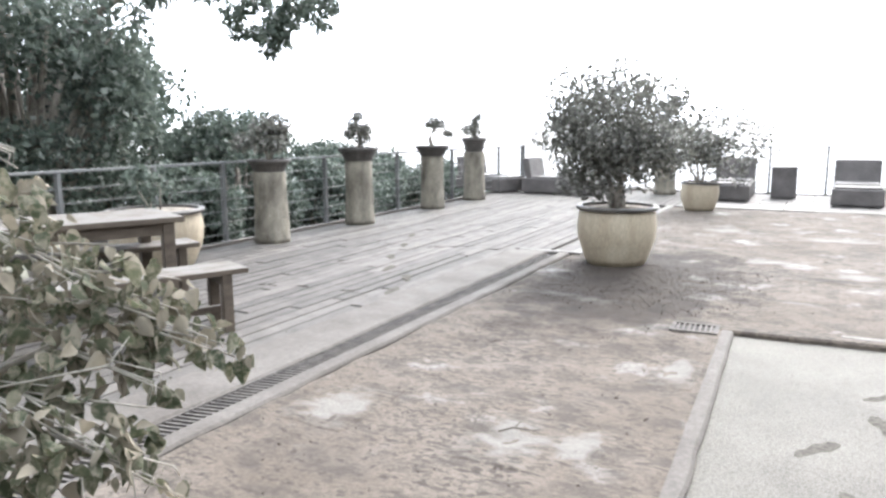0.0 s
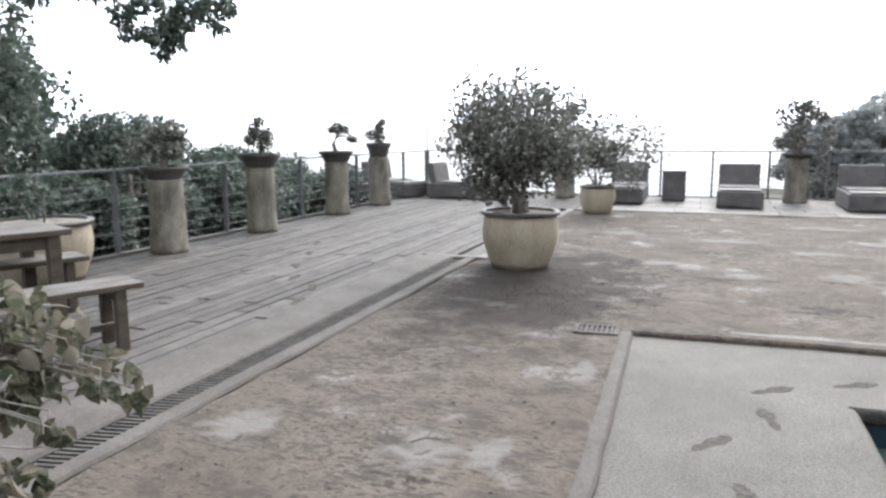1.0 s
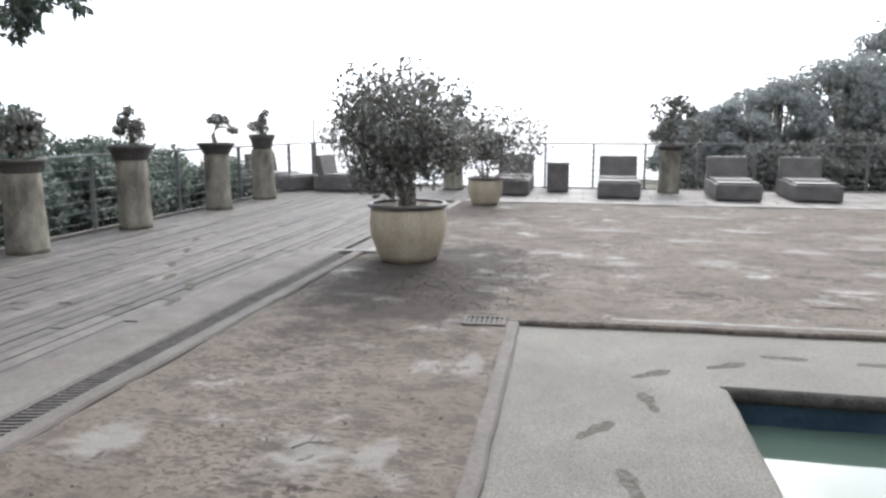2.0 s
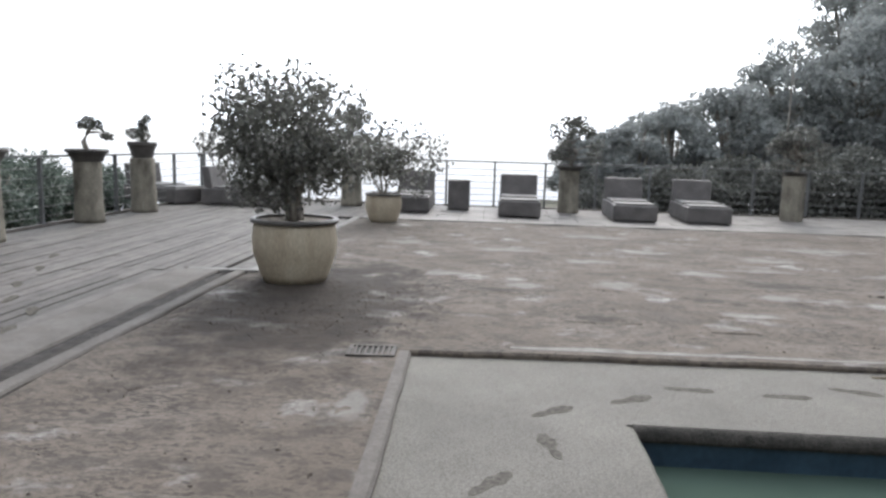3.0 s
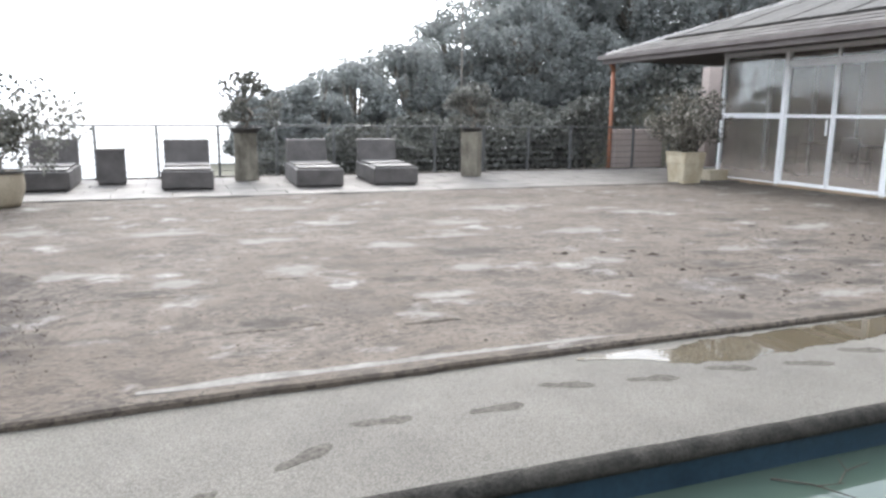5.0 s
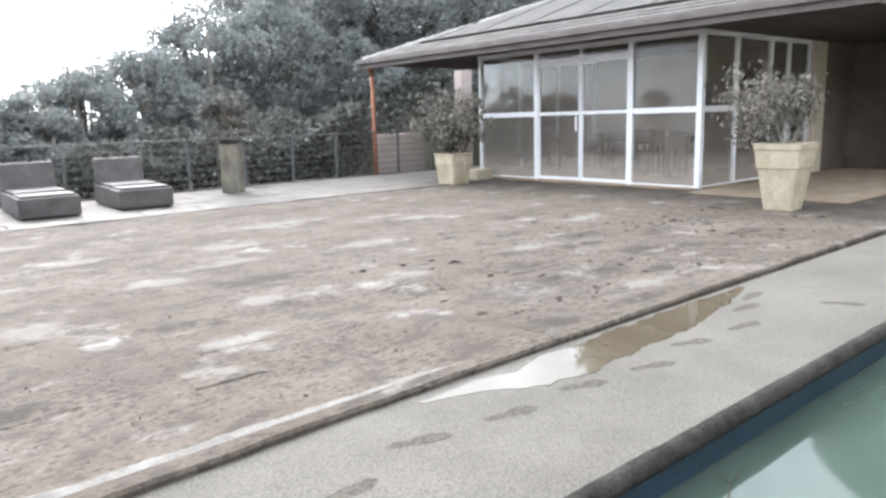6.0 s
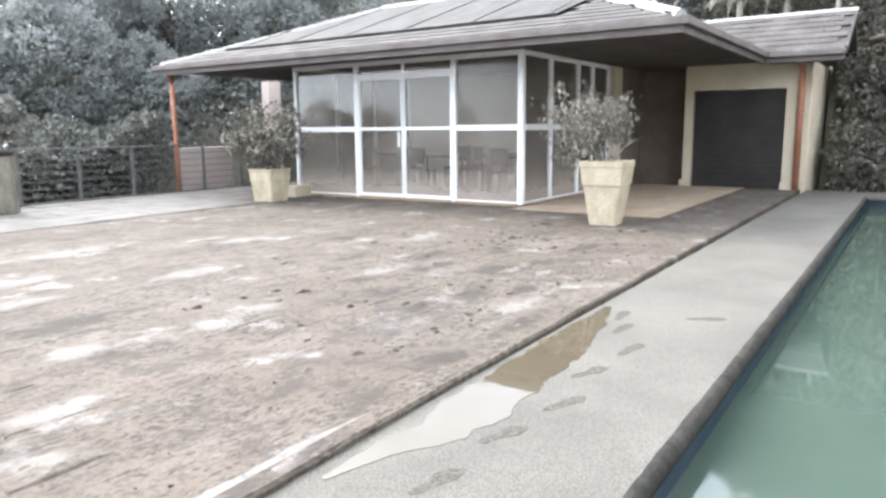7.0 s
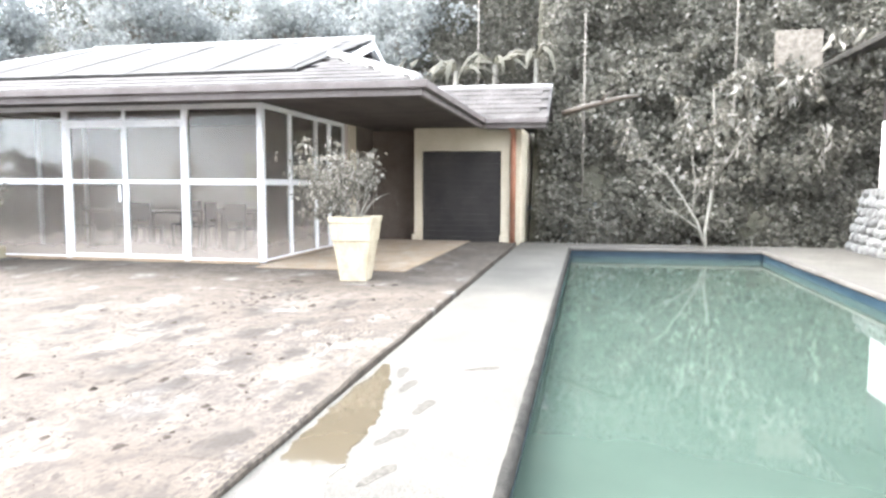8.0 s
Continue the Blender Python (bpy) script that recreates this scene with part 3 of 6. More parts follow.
# kerb between court and pool paving, worn and uneven
def kerb(name, x0, y0, x1, y1, z0, z1, mat, label, skew=lambda f: 0.0):
    bm = bmesh.new()
    along = x1 - x0 > y1 - y0
    n = max(2, int(max(x1 - x0, y1 - y0) / 0.12))
    rows = []
    for k in range(n + 1):
        f = k / n
        w = 0.012 * noise.noise((f * n * 0.4, x0, y0)) + 0.006 * noise.noise((f * n * 1.7, x0, 5))
        h = 0.008 * noise.noise((f * n * 0.3, y0, 2))
        if along:
            x, e = x0 + f * (x1 - x0), skew(f)
            prof = [(x, y0 + w + e, z0), (x, y0 + w + e, z1 - 0.015 + h), (x, y0 + 0.015 + w + e, z1 + h), (x, y1 - 0.01 + e, z1 + h * 0.5), (x, y1 + e, z0)]
        else:
            y, e = y0 + f * (y1 - y0), skew(f)
            prof = [(x1 - w + e, y, z0), (x1 - w + e, y, z1 - 0.015 + h), (x1 - 0.015 - w + e, y, z1 + h), (x0 + 0.01 + e, y, z1 + h * 0.5), (x0 + e, y, z0)]
        rows.append([bm.verts.new(p) for p in prof])
    for a, b in zip(rows, rows[1:]):
        for k in range(4):
            bm.faces.new((a[k], a[k + 1], b[k + 1], b[k]))
    bm.faces.new(rows[0])
    bm.faces.new(rows[-1][::-1])
    return tagged(part(name, bm, mat), label, "kerb", kind="structure")


kerb("kerb_north", -0.60, kerb_y(-0.6), 17.0, kerb_y(-0.6) + 0.12, -0.16, 0.012, M_GRAVEL, "worn concrete kerb edging the gravel court",
     lambda f: kerb_y(-0.6 + 17.6 * f) - kerb_y(-0.6))
kerb("kerb_west", kerb_x(-5) - 0.09, -5.0, kerb_x(-5), kerb_y(-0.5), -0.16, 0.012, M_KERB, "worn concrete kerb beside the pool paving",
     lambda f: f * (kerb_x(5.405) - kerb_x(-5)))

# pool: nosing, tiled walls, water
pool = thing("pool", POOL_W, POOL_N, -2.0, 0, "rectangular swimming pool filled with murky green water", "pool", kind="structure")
def pool_part(name, bm, mat, label="", smooth=False):
    ob = part(name, bm, mat, pool, label, smooth)
    ob.matrix_parent_inverse = pool.matrix_world.inverted()
    return ob


def coping(ax, ay, bx, by, mat):
    """A rounded, pebbly pool edge from a to b; the water lies to its right."""
    d = Vector((bx - ax, by - ay, 0))
    n, d = int(d.length / 0.06), d.normalized()
    side = Vector((d.y, -d.x, 0))
    rows, bm = [], bmesh.new()
    for k in range(n + 1):
        p = Vector((ax, ay, SLAB_Z)) + d * ((Vector((bx - ax, by - ay, 0))).length * k / n)
        prof = []
        for q, (u, v) in enumerate(((-0.036, 0.0015), (-0.015, 0.0), (0.0, -0.006), (0.014, -0.02), (0.024, -0.045), (0.022, -0.07), (0.0, -0.075))):
            wob = 0.003 * noise.noise((p.x * 5, p.y * 5, q * 0.6)) + 0.0015 * noise.noise((p.x * 37, p.y * 37, q))
            prof.append(bm.verts.new(p + side * (u + wob * (1.0 if q else 2.2)) + Vector((0, 0, v + (0.4 * wob if 1 < q < 6 else 0.0)))))
        rows.append(prof)
    for a, b in zip(rows, rows[1:]):
        for k in range(6):
            bm.faces.new((a[k], b[k], b[k + 1], a[k + 1]))
    pool_part("coping", bm, mat, "damp rounded pool edge, darkened for the shade on its face" if mat == M_COPING else "pale rounded pool edge", True)


# the north edge is dark all over: damp, with its lip's shade coloured in
coping(POOL_W, POOL_N, POOL_E, POOL_N, M_COPING)
coping(POOL_W, POOL_S, POOL_W, POOL_N, M_SLAB)
coping(POOL_E, POOL_N, POOL_E, POOL_S, M_KERB)
coping(POOL_E, POOL_S, POOL_W, POOL_S, M_KERB)
for x0, y0, x1, y1 in ((POOL_W, POOL_N, POOL_E, POOL_N + 0.08), (POOL_W, POOL_S - 0.08, POOL_E, POOL_S), (POOL_W - 0.08, POOL_S, POOL_W, POOL_N), (POOL_E, POOL_S, POOL_E + 0.08, POOL_N)):
    pool_part("pool_wall", box(x0, y0, -1.9, x1, y1, -0.095), M_TILE_BLUE, "blue tiled pool wall")
wx, wy = 60, 20
wv = [(POOL_W + (POOL_E - POOL_W) * i / wx, POOL_S + (POOL_N - POOL_S) * j / wy, WATER_Z) for j in range(wy + 1) for i in range(wx + 1)]
wf = [(j * (wx + 1) + i, j * (wx + 1) + i + 1, (j + 1) * (wx + 1) + i + 1, (j + 1) * (wx + 1) + i) for j in range(wy) for i in range(wx)]
tagged(mesh_object("water", wv, wf, M_POOL), "still murky green pool water", "water", kind="structure")

# ---- deck, drains, paving ----
deck = thing("floor_deck", -4.9, 5, -0.03, 0, "grey weathered plank deck dusted with pale ash", "deck", kind="structure")


def build_planks():
    rng = np.random.default_rng(4)
    lengths = (1.8, 2.4, 3.0)
    meshes = {}
    for ln in lengths:
        bm = box(-0.0625, 0, -0.045, 0.0625, ln - 0.012, 0.0, 0.004)
        me = bpy.data.meshes.new("plank")
        bm.to_mesh(me)
        bm.free()
        me.materials.append(M_PLANK)
        meshes[ln] = me
    x = -6.52
    while x < -2.5:
        y, end = -4.0 - rng.uniform(0, 2), (8.0 if x > -3.2 else 16.9)
        if x > -3.2:
            y, end = 8.12, 16.9
        if x > -2.85:
            y = 13.9
        while y < end - 0.3:
            ln = lengths[rng.integers(3)]
            if y + ln > end:
                ln = next((v for v in lengths[::-1] if y + v <= end + 0.05), lengths[0])
            ob = new("plank", meshes[ln])
            ob.parent = deck
            ob.matrix_parent_inverse = deck.matrix_world.inverted()
            ob.matrix_basis = pose(x, y, rng.uniform(-0.004, 0.003), rng.normal(0, 0.05), rng.normal(0, 0.8), rng.normal(0, 0.05))
            y += ln
        x += 0.1385


tagged(part("floor_underdeck", box(-6.95, -8, -0.16, -2.95, 17.45, -0.009), M_SEAM), "ash and dirt packed between the deck planks", "floor", kind="structure")
kerb("trim_deck_edge", -3.262, -5, -2.83, 8.0, -0.12, 0.012, M_KERB, "pale ash-covered concrete border of the deck")
kerb("trim_deck_turn", -3.17, 8.0, -2.42, 8.11, -0.12, 0.014, M_CONC, "pale concrete border where the deck turns")
kerb("trim_drain_side", -2.67, -5, -2.55, 8.0, -0.12, 0.010, M_KERB, "narrow concrete edge beside the drain channel")
kerb("trim_drain_far", -2.55, 8.11, -2.42, DECK_Y, -0.12, 0.012, M_CONC, "narrow concrete edge of the far drain channel")
kerb("trim_court_edge", -2.42, DECK_Y - 0.04, 11.3, DECK_Y + 0.06, -0.12, 0.016, M_CONC, "pale concrete edge of the far paving")
tagged(part("drain_bed", box(-2.84, -5, -0.155, -2.66, 8.0, -0.08), M_DARK), "dark bed of the drain channel", "drain", kind="structure")
tagged(part("drain_bed_far", box(-2.86, 8.11, -0.155, -2.54, DECK_Y, -0.035), M_IRON), "dark covered drain channel beside the court", "drain", kind="structure")

grating = thing("drain_grating", -2.75, 2.0, 0.0, 0, "dark slotted iron drain grating beside the deck", "drain grating")
gm = bpy.data.meshes.new("bar")
bm = box(-0.072, -0.009, -0.03, 0.072, 0.009, 0.0, 0.003)
bm.to_mesh(gm)
bm.free()
gm.materials.append(M_IRON)
part("side_bar", box(-0.082, -2.5, -0.035, -0.072, 5.95, 0.002), M_IRON, grating)
part("side_bar", box(0.072, -2.5, -0.035, 0.082, 5.95, 0.002), M_IRON, grating)
for k in range(200):
    ob = new("bar", gm)
    ob.parent = grating
    ob.matrix_basis = pose(0, -2.4 + k * 0.0415, -0.002, 0, 0, 12)

gully = thing("gully_grate", -0.77, 5.37, 0.013, 3, "small square iron gully grate set in the gravel", "drain grate")
part("frame", box(-0.15, -0.11, -0.05, 0.15, 0.11, -0.012, 0.004), M_DARK, gully)
for x0, y0, x1, y1 in ((-0.16, -0.12, 0.16, -0.09), (-0.16, 0.09, 0.16, 0.12), (-0.16, -0.09, -0.13, 0.09), (0.13, -0.09, 0.16, 0.09)):
    part("rim", box(x0, y0, -0.04, x1, y1, 0.002, 0.003), M_IRON, gully)
for k in range(7):
    part("slot_bar", box(-0.12 + k * 0.037, -0.09, -0.02, -0.12 + k * 0.037 + 0.016, 0.09, 0.0, 0.002), M_KERB, gully)

far_paving = thing("pavement_far", 4, 15.4, -0.03, 0, "pale ash-covered stone paving along the far railing", "pavement", kind="structure")
tagged(part("floor_underpaving", box(-2.95, DECK_Y + 0.06, -0.155, 17.0, 17.45, -0.035), M_DARK), "dark bedding under the far paving", "floor", kind="structure")

# ---- railings ----
def railing(name, x0, y0, x1, y1, posts, label):
    ln = math.hypot(x1 - x0, y1 - y0)
    r = thing(name, x0, y0, 0.0, math.degrees(math.atan2(y1 - y0, x1 - x0)), label, "railing")
    bm = box(-0.02, -0.028, 1.02, ln, 0.028, 1.05, 0.006)
    part("top_rail", bm, M_STEEL, r)
    part("base_kerb", box(-0.05, -0.05, -0.10, ln, 0.05, 0.03, 0.008), M_KERB, r, "low concrete upstand")
    for k in range(6):
        z = 0.14 + k * 0.145
        bm = tube([(0, 0, z), (ln * 0.5, 0, z - 0.006), (ln, 0, z)], [0.006] * 3, 5)
        part("wire", bm, M_STEEL, r)
    pm = bpy.data.meshes.new("post")
    bm = box(-0.022, -0.03, 0.0, 0.022, 0.03, 1.02, 0.005)
    bm.to_mesh(pm)
    bm.free()
    pm.materials.append(M_STEEL)
    fm = bpy.data.meshes.new("base_plate")
    bm = box(-0.05, -0.05, 0.028, 0.05, 0.05, 0.042, 0.003)
    bm.to_mesh(fm)
    bm.free()
    fm.materials.append(M_STEEL)
    for p in posts:
        ob = new("post", pm)
        ob.parent = r
        ob.matrix_basis = pose(p, 0, 0)
        new("base_plate", fm).parent = ob
    return r


railing("railing", RAIL_X, -3.0, RAIL_X - 0.1, 17.1, [0.3, 1.6, 2.9, 4.2, 5.5, 6.4, 7.6, 8.75, 9.8, 11.9, 14.0, 16.15, 18.55, 20.0], "grey steel wire railing along the plank deck")
railing("railing", RAIL_X - 0.1, 17.1, 13.2, 17.3, [0.03, 1.3, 2.5, 3.7, 4.7, 5.7, 6.8, 7.95, 9.1, 10.3, 11.5, 12.6, 13.8, 14.95, 16.1, 17.9, 19.0, 19.9],
        "grey steel wire railing along the far paving")

# ---- stump pedestals with bonsai ----
def pedestal(x, y, h, r, seed, square=False):
    p = thing("pedestal", x, y, 0.0, 20 * seed, "upright mottled pale wooden stump pedestal on the paving" if not square else "upright pale concrete block pedestal",
              "pedestal", "bonsai pedestals")
    if square:
        part("shaft", box(-r, -r * 0.8, 0, r, r * 0.8, h, 0.025), M_STUMP, p)
        return
    part("shaft", lathe([(r * 1.05, 0.0), (r * 1.03, 0.06), (r * 1.0, 0.2), (r * 0.97, 0.4), (r * 0.94, h * 0.6), (r * 0.95, h * 0.8), (r * 0.97, h - 0.03), (r * 0.9, h)], 28, wob=0.05, cx=0), M_STUMP, p, smooth=True)


def bonsai(x, y, z, tray_r, tray_h, kind, seed, size=1.0):
    rng = np.random.default_rng(seed)
    labels = {"bush": "leafy bonsai shrub in a round dark tray", "pine": "small upright pine bonsai in a dark tray",
              "windswept": "windswept bonsai with a leaning trunk in a dark tray", "spire": "narrow bonsai spire in a tall dark pot",
              "spread": "broad layered bonsai in a shallow dark tray"}
    b = thing("bonsai", x, y, z, 0, labels[kind], "bonsai", "bonsai on pedestals")
    part("tray", lathe([(tray_r * 0.70, 0), (tray_r * 0.78, tray_h * 0.35), (tray_r * 0.90, tray_h * 0.70), (tray_r * 0.985, tray_h * 0.76), (tray_r, tray_h * 0.88), (tray_r * 0.985, tray_h), (tray_r * 0.9, tray_h), (tray_r * 0.88, tray_h * 0.8)], 24),
         M_TRAY, b, smooth=False)
    s = size
    if kind == "bush":
        stems = [([(0, 0, tray_h * 0.8), (dx * 0.4, dy * 0.4, tray_h + 0.15 * s), (dx, dy, tray_h + 0.3 * s)], [0.025, 0.018, 0.01]) for dx, dy in ((0.1, 0.05), (-0.12, 0.02), (0.0, -0.1), (0.05, 0.12))]
        cs, rs = [(rng.normal(0, 0.16), rng.normal(0, 0.16), tray_h + 0.25 * s + rng.uniform(0, 0.5) * s) for _ in range(14)], [0.15] * 14
        n, leaf = 900, 0.07
    elif kind == "pine":
        stems = [([(0, 0, tray_h * 0.8), (0.04, 0, tray_h + 0.15), (-0.03, 0, tray_h + 0.3), (0.0, 0, tray_h + 0.48)], [0.05, 0.04, 0.03, 0.012])]
        cs = [(0.1, 0, tray_h + 0.12), (-0.13, 0, tray_h + 0.2), (0.12, 0, tray_h + 0.28), (-0.1, 0.03, tray_h + 0.38), (0.0, 0, tray_h + 0.47), (0.05, 0.1, tray_h + 0.22), (0, -0.1, tray_h + 0.3)]
        rs, n, leaf = [0.11, 0.1, 0.1, 0.09, 0.09, 0.1, 0.09], 900, 0.05
    elif kind == "windswept":
        stems = [([(0, 0, tray_h * 0.8), (-0.05, 0, tray_h + 0.12), (0.02, 0, tray_h + 0.26), (0.1, 0.02, tray_h + 0.38)], [0.045, 0.038, 0.03, 0.015]),
                 ([(0.02, 0, tray_h + 0.26), (0.18, 0.03, tray_h + 0.27), (0.3, 0.02, tray_h + 0.2)], [0.02, 0.015, 0.008])]
        cs = [(0.05, 0, tray_h + 0.42), (0.16, 0.02, tray_h + 0.38), (-0.06, 0, tray_h + 0.38), (0.3, 0.02, tray_h + 0.22), (0.36, 0, tray_h + 0.2)]
        rs, n, leaf = [0.11, 0.1, 0.09, 0.08, 0.06], 700, 0.045
    elif kind == "spire":
        stems = [([(0, 0, tray_h * 0.8), (0.02, 0, tray_h + 0.2), (0, 0, tray_h + 0.45)], [0.05, 0.035, 0.012])]
        cs = [(rng.normal(0, 0.05), rng.normal(0, 0.05), tray_h + 0.1 + 0.06 * k) for k in range(7)]
        rs, n, leaf = [0.14 - 0.012 * k for k in range(7)], 700, 0.05
    else:
        stems = [([(0, 0, tray_h * 0.8), (0.1 * s, 0, tray_h + 0.2 * s), (-0.06 * s, 0, tray_h + 0.4 * s), (0, 0, tray_h + 0.6 * s)], [0.06, 0.05, 0.035, 0.015])]
        cs, rs = [], []
        for k in range(20):
            a, rad, zz = rng.uniform(0, 6.28), rng.uniform(0.1, 0.5) * s, rng.uniform(0.12, 0.75) * s
            rad *= 1.3 - zz / (0.95 * s)
            cs.append((rad * math.cos(a), rad * math.sin(a), tray_h + zz))
            rs.append(0.13 * s)
            stems.append(([(0, 0, tray_h + zz * 0.6), (rad * 0.5 * math.cos(a), rad * 0.5 * math.sin(a), tray_h + zz * 0.85), cs[-1]], [0.018, 0.012, 0.006]))
        n, leaf = 2300, 0.06
    part("trunk", limb_mesh(stems[:1], 7), M_BARK, b, smooth=True)
    for limb in stems[1:]:
        part("limb", limb_mesh([limb], 5), M_BARK, b, smooth=True)
    leaf_object("foliage", clumps(rng, cs, rs, n), leaf, M_LEAF_POT, b, seed, 0.1)


pedestal(-6.31, 7.23, 0.91, 0.22, 1)
pedestal(-6.34, 9.27, 0.97, 0.22, 2)
pedestal(-6.40, 11.72, 0.957, 0.222, 3)
pedestal(-6.42, 13.55, 0.984, 0.222, 4)
pedestal(-3.1, 16.4, 0.98, 0.23, 5)
pedestal(1.66, 16.42, 0.92, 0.225, 6)
pedestal(6.33, 16.25, 0.95, 0.19, 7, True)
bonsai(-6.31, 7.23, 0.91, 0.28, 0.16, "bush", 11, 0.6)
bonsai(-6.34, 9.27, 0.97, 0.315, 0.2, "pine", 12)
bonsai(-6.40, 11.72, 0.957, 0.32, 0.19, "windswept", 13)
bonsai(-6.42, 13.55, 0.984, 0.26, 0.29, "spire", 14)
bonsai(-3.1, 16.4, 0.98, 0.4, 0.12, "spread", 15, 1.3)
bonsai(1.66, 16.42, 0.92, 0.33, 0.10, "spread", 16, 1.3)
bonsai(6.33, 16.25, 0.95, 0.26, 0.09, "spread", 17, 1.25)

# ---- round clay pots with shrubs ----
def clay_pot(x, y, r, h, label, group="round clay pots"):
    p = thing("clay_pot", x, y, 0.0, 0, label, "plant pot", group)
    part("body", lathe([(r * 0.72, 0), (r * 0.80, h * 0.12), (r * 0.96, h * 0.45), (r * 0.985, h * 0.65), (r * 0.95, h * 0.88), (r * 0.93, h * 0.93)], 40), M_POT, p, smooth=True)
    part("rim", lathe([(r * 0.93, h * 0.925), (r * 1.02, h * 0.94), (r * 1.03, h * 0.975), (r * 1.0, h), (r * 0.9, h), (r * 0.88, h * 0.93)], 40), M_TRAY, p, "dark worn rim")
    part("soil", lathe([(r * 0.87, h * 0.80), (r * 0.87, h * 0.955)], 24), M_SOIL, p, "ash-covered soil")
    return p


def shrub(name, x, y, z, seed, label, category, leaf_mat, bark, stems, levels, length, radius, crown, leaves, size, droop=0.5, spread=0.6, lift=0.15, group="", split=3, fill=30, width=0.42):
    """Stems that branch, and leaves round the tips within a rounded crown."""
    rng = np.random.default_rng(seed)
    s = thing(name, x, y, z, 0, label, category, group)
    limbs, tips = [], []
    for k in range(stems):
        a = 6.283 * (k + rng.uniform(0, 0.6)) / stems
        tilt = rng.uniform(0.15, 0.55)
        li, ti = grown(rng, (0.05 * math.cos(a), 0.05 * math.sin(a), 0), (math.cos(a) * tilt, math.sin(a) * tilt, 1), length, radius, levels, spread, 0.3, lift, split)
        limbs += li
        tips += ti
    cx, cy, cz, rx, rz = crown

    def inside(p):
        q = ((p.x - cx) ** 2 + (p.y - cy) ** 2) / rx ** 2 + (p.z - cz) ** 2 / rz ** 2
        return q < 1.0 + 0.25 * noise.noise(p * 2.2)

    tips = [p for p in tips if inside(p)]
    limbs = [l for l in limbs if inside(l[0][-1]) or l[0][0].z < cz * 0.5]
    for _ in range(int(len(tips) * 0.5) + fill):
        v = Vector(rng.normal(size=3)).normalized()
        v *= rng.uniform(0.40, 0.92)
        v = Vector((cx + v.x * rx, cy + v.y * rx, cz + v.z * rz))
        if noise.noise(v * 2.6 + Vector((seed, 0, 0))) > -0.3:
            tips.append(v)
    part("branchwork", limb_mesh(limbs, 5), bark, s, smooth=True)
    at = clumps(rng, [tuple(t) for t in tips], rng.uniform(0.07, 0.17, len(tips)) * (rx / 0.7), leaves)
    leaf_object("foliage", at, size, leaf_mat, s, seed, droop, width)
    return s


clay_pot(-1.94, 7.70, 0.42, 0.62, "large round buff clay pot with dark rim on the court")
shrub("potted_tree", -1.94, 7.70, 0.58, 21, "dense dark rounded tree growing from the large clay pot", "tree", M_LEAF_POT, M_BARK, 3, 3, 0.42, 0.05,
      (-0.08, 0.0, 0.84, 0.90, 0.76), 13500, 0.050, 0.7, fill=240)
clay_pot(-1.92, 13.35, 0.33, 0.50, "small round buff clay pot at the corner of the court")
shrub("potted_shrub", -1.92, 13.35, 0.47, 22, "sparse leggy dark shrub in the small clay pot", "shrub", M_LEAF_POT, M_BARK, 4, 2, 0.45, 0.025,
      (0.25, 0, 0.70, 1.0, 0.72), 2400, 0.075, 0.7, 0.8, fill=45)
clay_pot(-6.24, 5.36, 0.49, 0.62, "large round buff clay pot behind the picnic table")
shrub("potted_shrub", -6.24, 5.36, 0.58, 23, "thin green shrub in the clay pot by the railing", "shrub", M_LEAF_L, M_BARK, 3, 2, 0.25, 0.015,
      (0.0, 0, 0.28, 0.28, 0.28), 320, 0.06, 0.3)

# ---- tapered square planters ----
def planter(x, y, rz, top, low, h, label):
    p = thing("square_planter", x, y, 0.0, rz, label, "planter", "tapered square planters")
    t, l = top / 2, low / 2
    bm = bmesh.new()
    rings = []
    for w, z in ((l, 0), (l + (t - l) * 0.62, h * 0.62), (l + (t - l) * 0.63 + 0.012, h * 0.63), (t * 0.97, h * 0.90), (t, h * 0.91), (t * 1.03, h), (t * 0.9, h), (t * 0.86, h * 0.88)):
        rings.append([bm.verts.new((sx * w, sy * w, z)) for sx, sy in ((-1, -1), (1, -1), (1, 1), (-1, 1))])
    for a, b in zip(rings, rings[1:]):
        for k in range(4):
            bm.faces.new((a[k], a[(k + 1) % 4], b[(k + 1) % 4], b[k]))
    bm.faces.new(rings[0][::-1])
    bm.faces.new(rings[-1])
    bmesh.ops.bevel(bm, geom=[e for e in bm.edges if abs(e.verts[0].co.z - e.verts[1].co.z) > 0.02], offset=0.012, segments=2, affect="EDGES")
    body = part("body", bm, M_CREAM, p)
    part("soil", box(-t * 0.85, -t * 0.85, h * 0.86, t * 0.85, t * 0.85, h * 0.94, 0.01), M_SOIL, body, "ash-covered soil")
    return p


planter(9.92, 7.13, 4, 0.60, 0.36, 0.87, "tall tapered cream planter beside the tiled terrace")
shrub("planter_bush", 9.92, 7.13, 0.80, 31, "twiggy ash-covered bush with drooping leaves in a tall planter", "shrub", M_LEAF_ASH, M_PALEBARK, 7, 3, 0.40, 0.014,
      (-0.05, 0.46, 0.68, 0.74, 0.60), 2600, 0.075, 1.5, 1.0, lift=-0.05, fill=26, width=0.2)
planter(10.0, 13.85, 4, 0.56, 0.44, 0.62, "cream square planter at the corner of the pavilion")
shrub("planter_bush", 10.0, 13.85, 0.56, 32, "wide dusty grey-green bush in a cream planter", "shrub", M_LEAF_ASH, M_BARK, 7, 2, 0.42, 0.02,
      (0.0, 0.0, 0.72, 0.86, 0.68), 4200, 0.08, 0.8, 0.8, width=0.27)
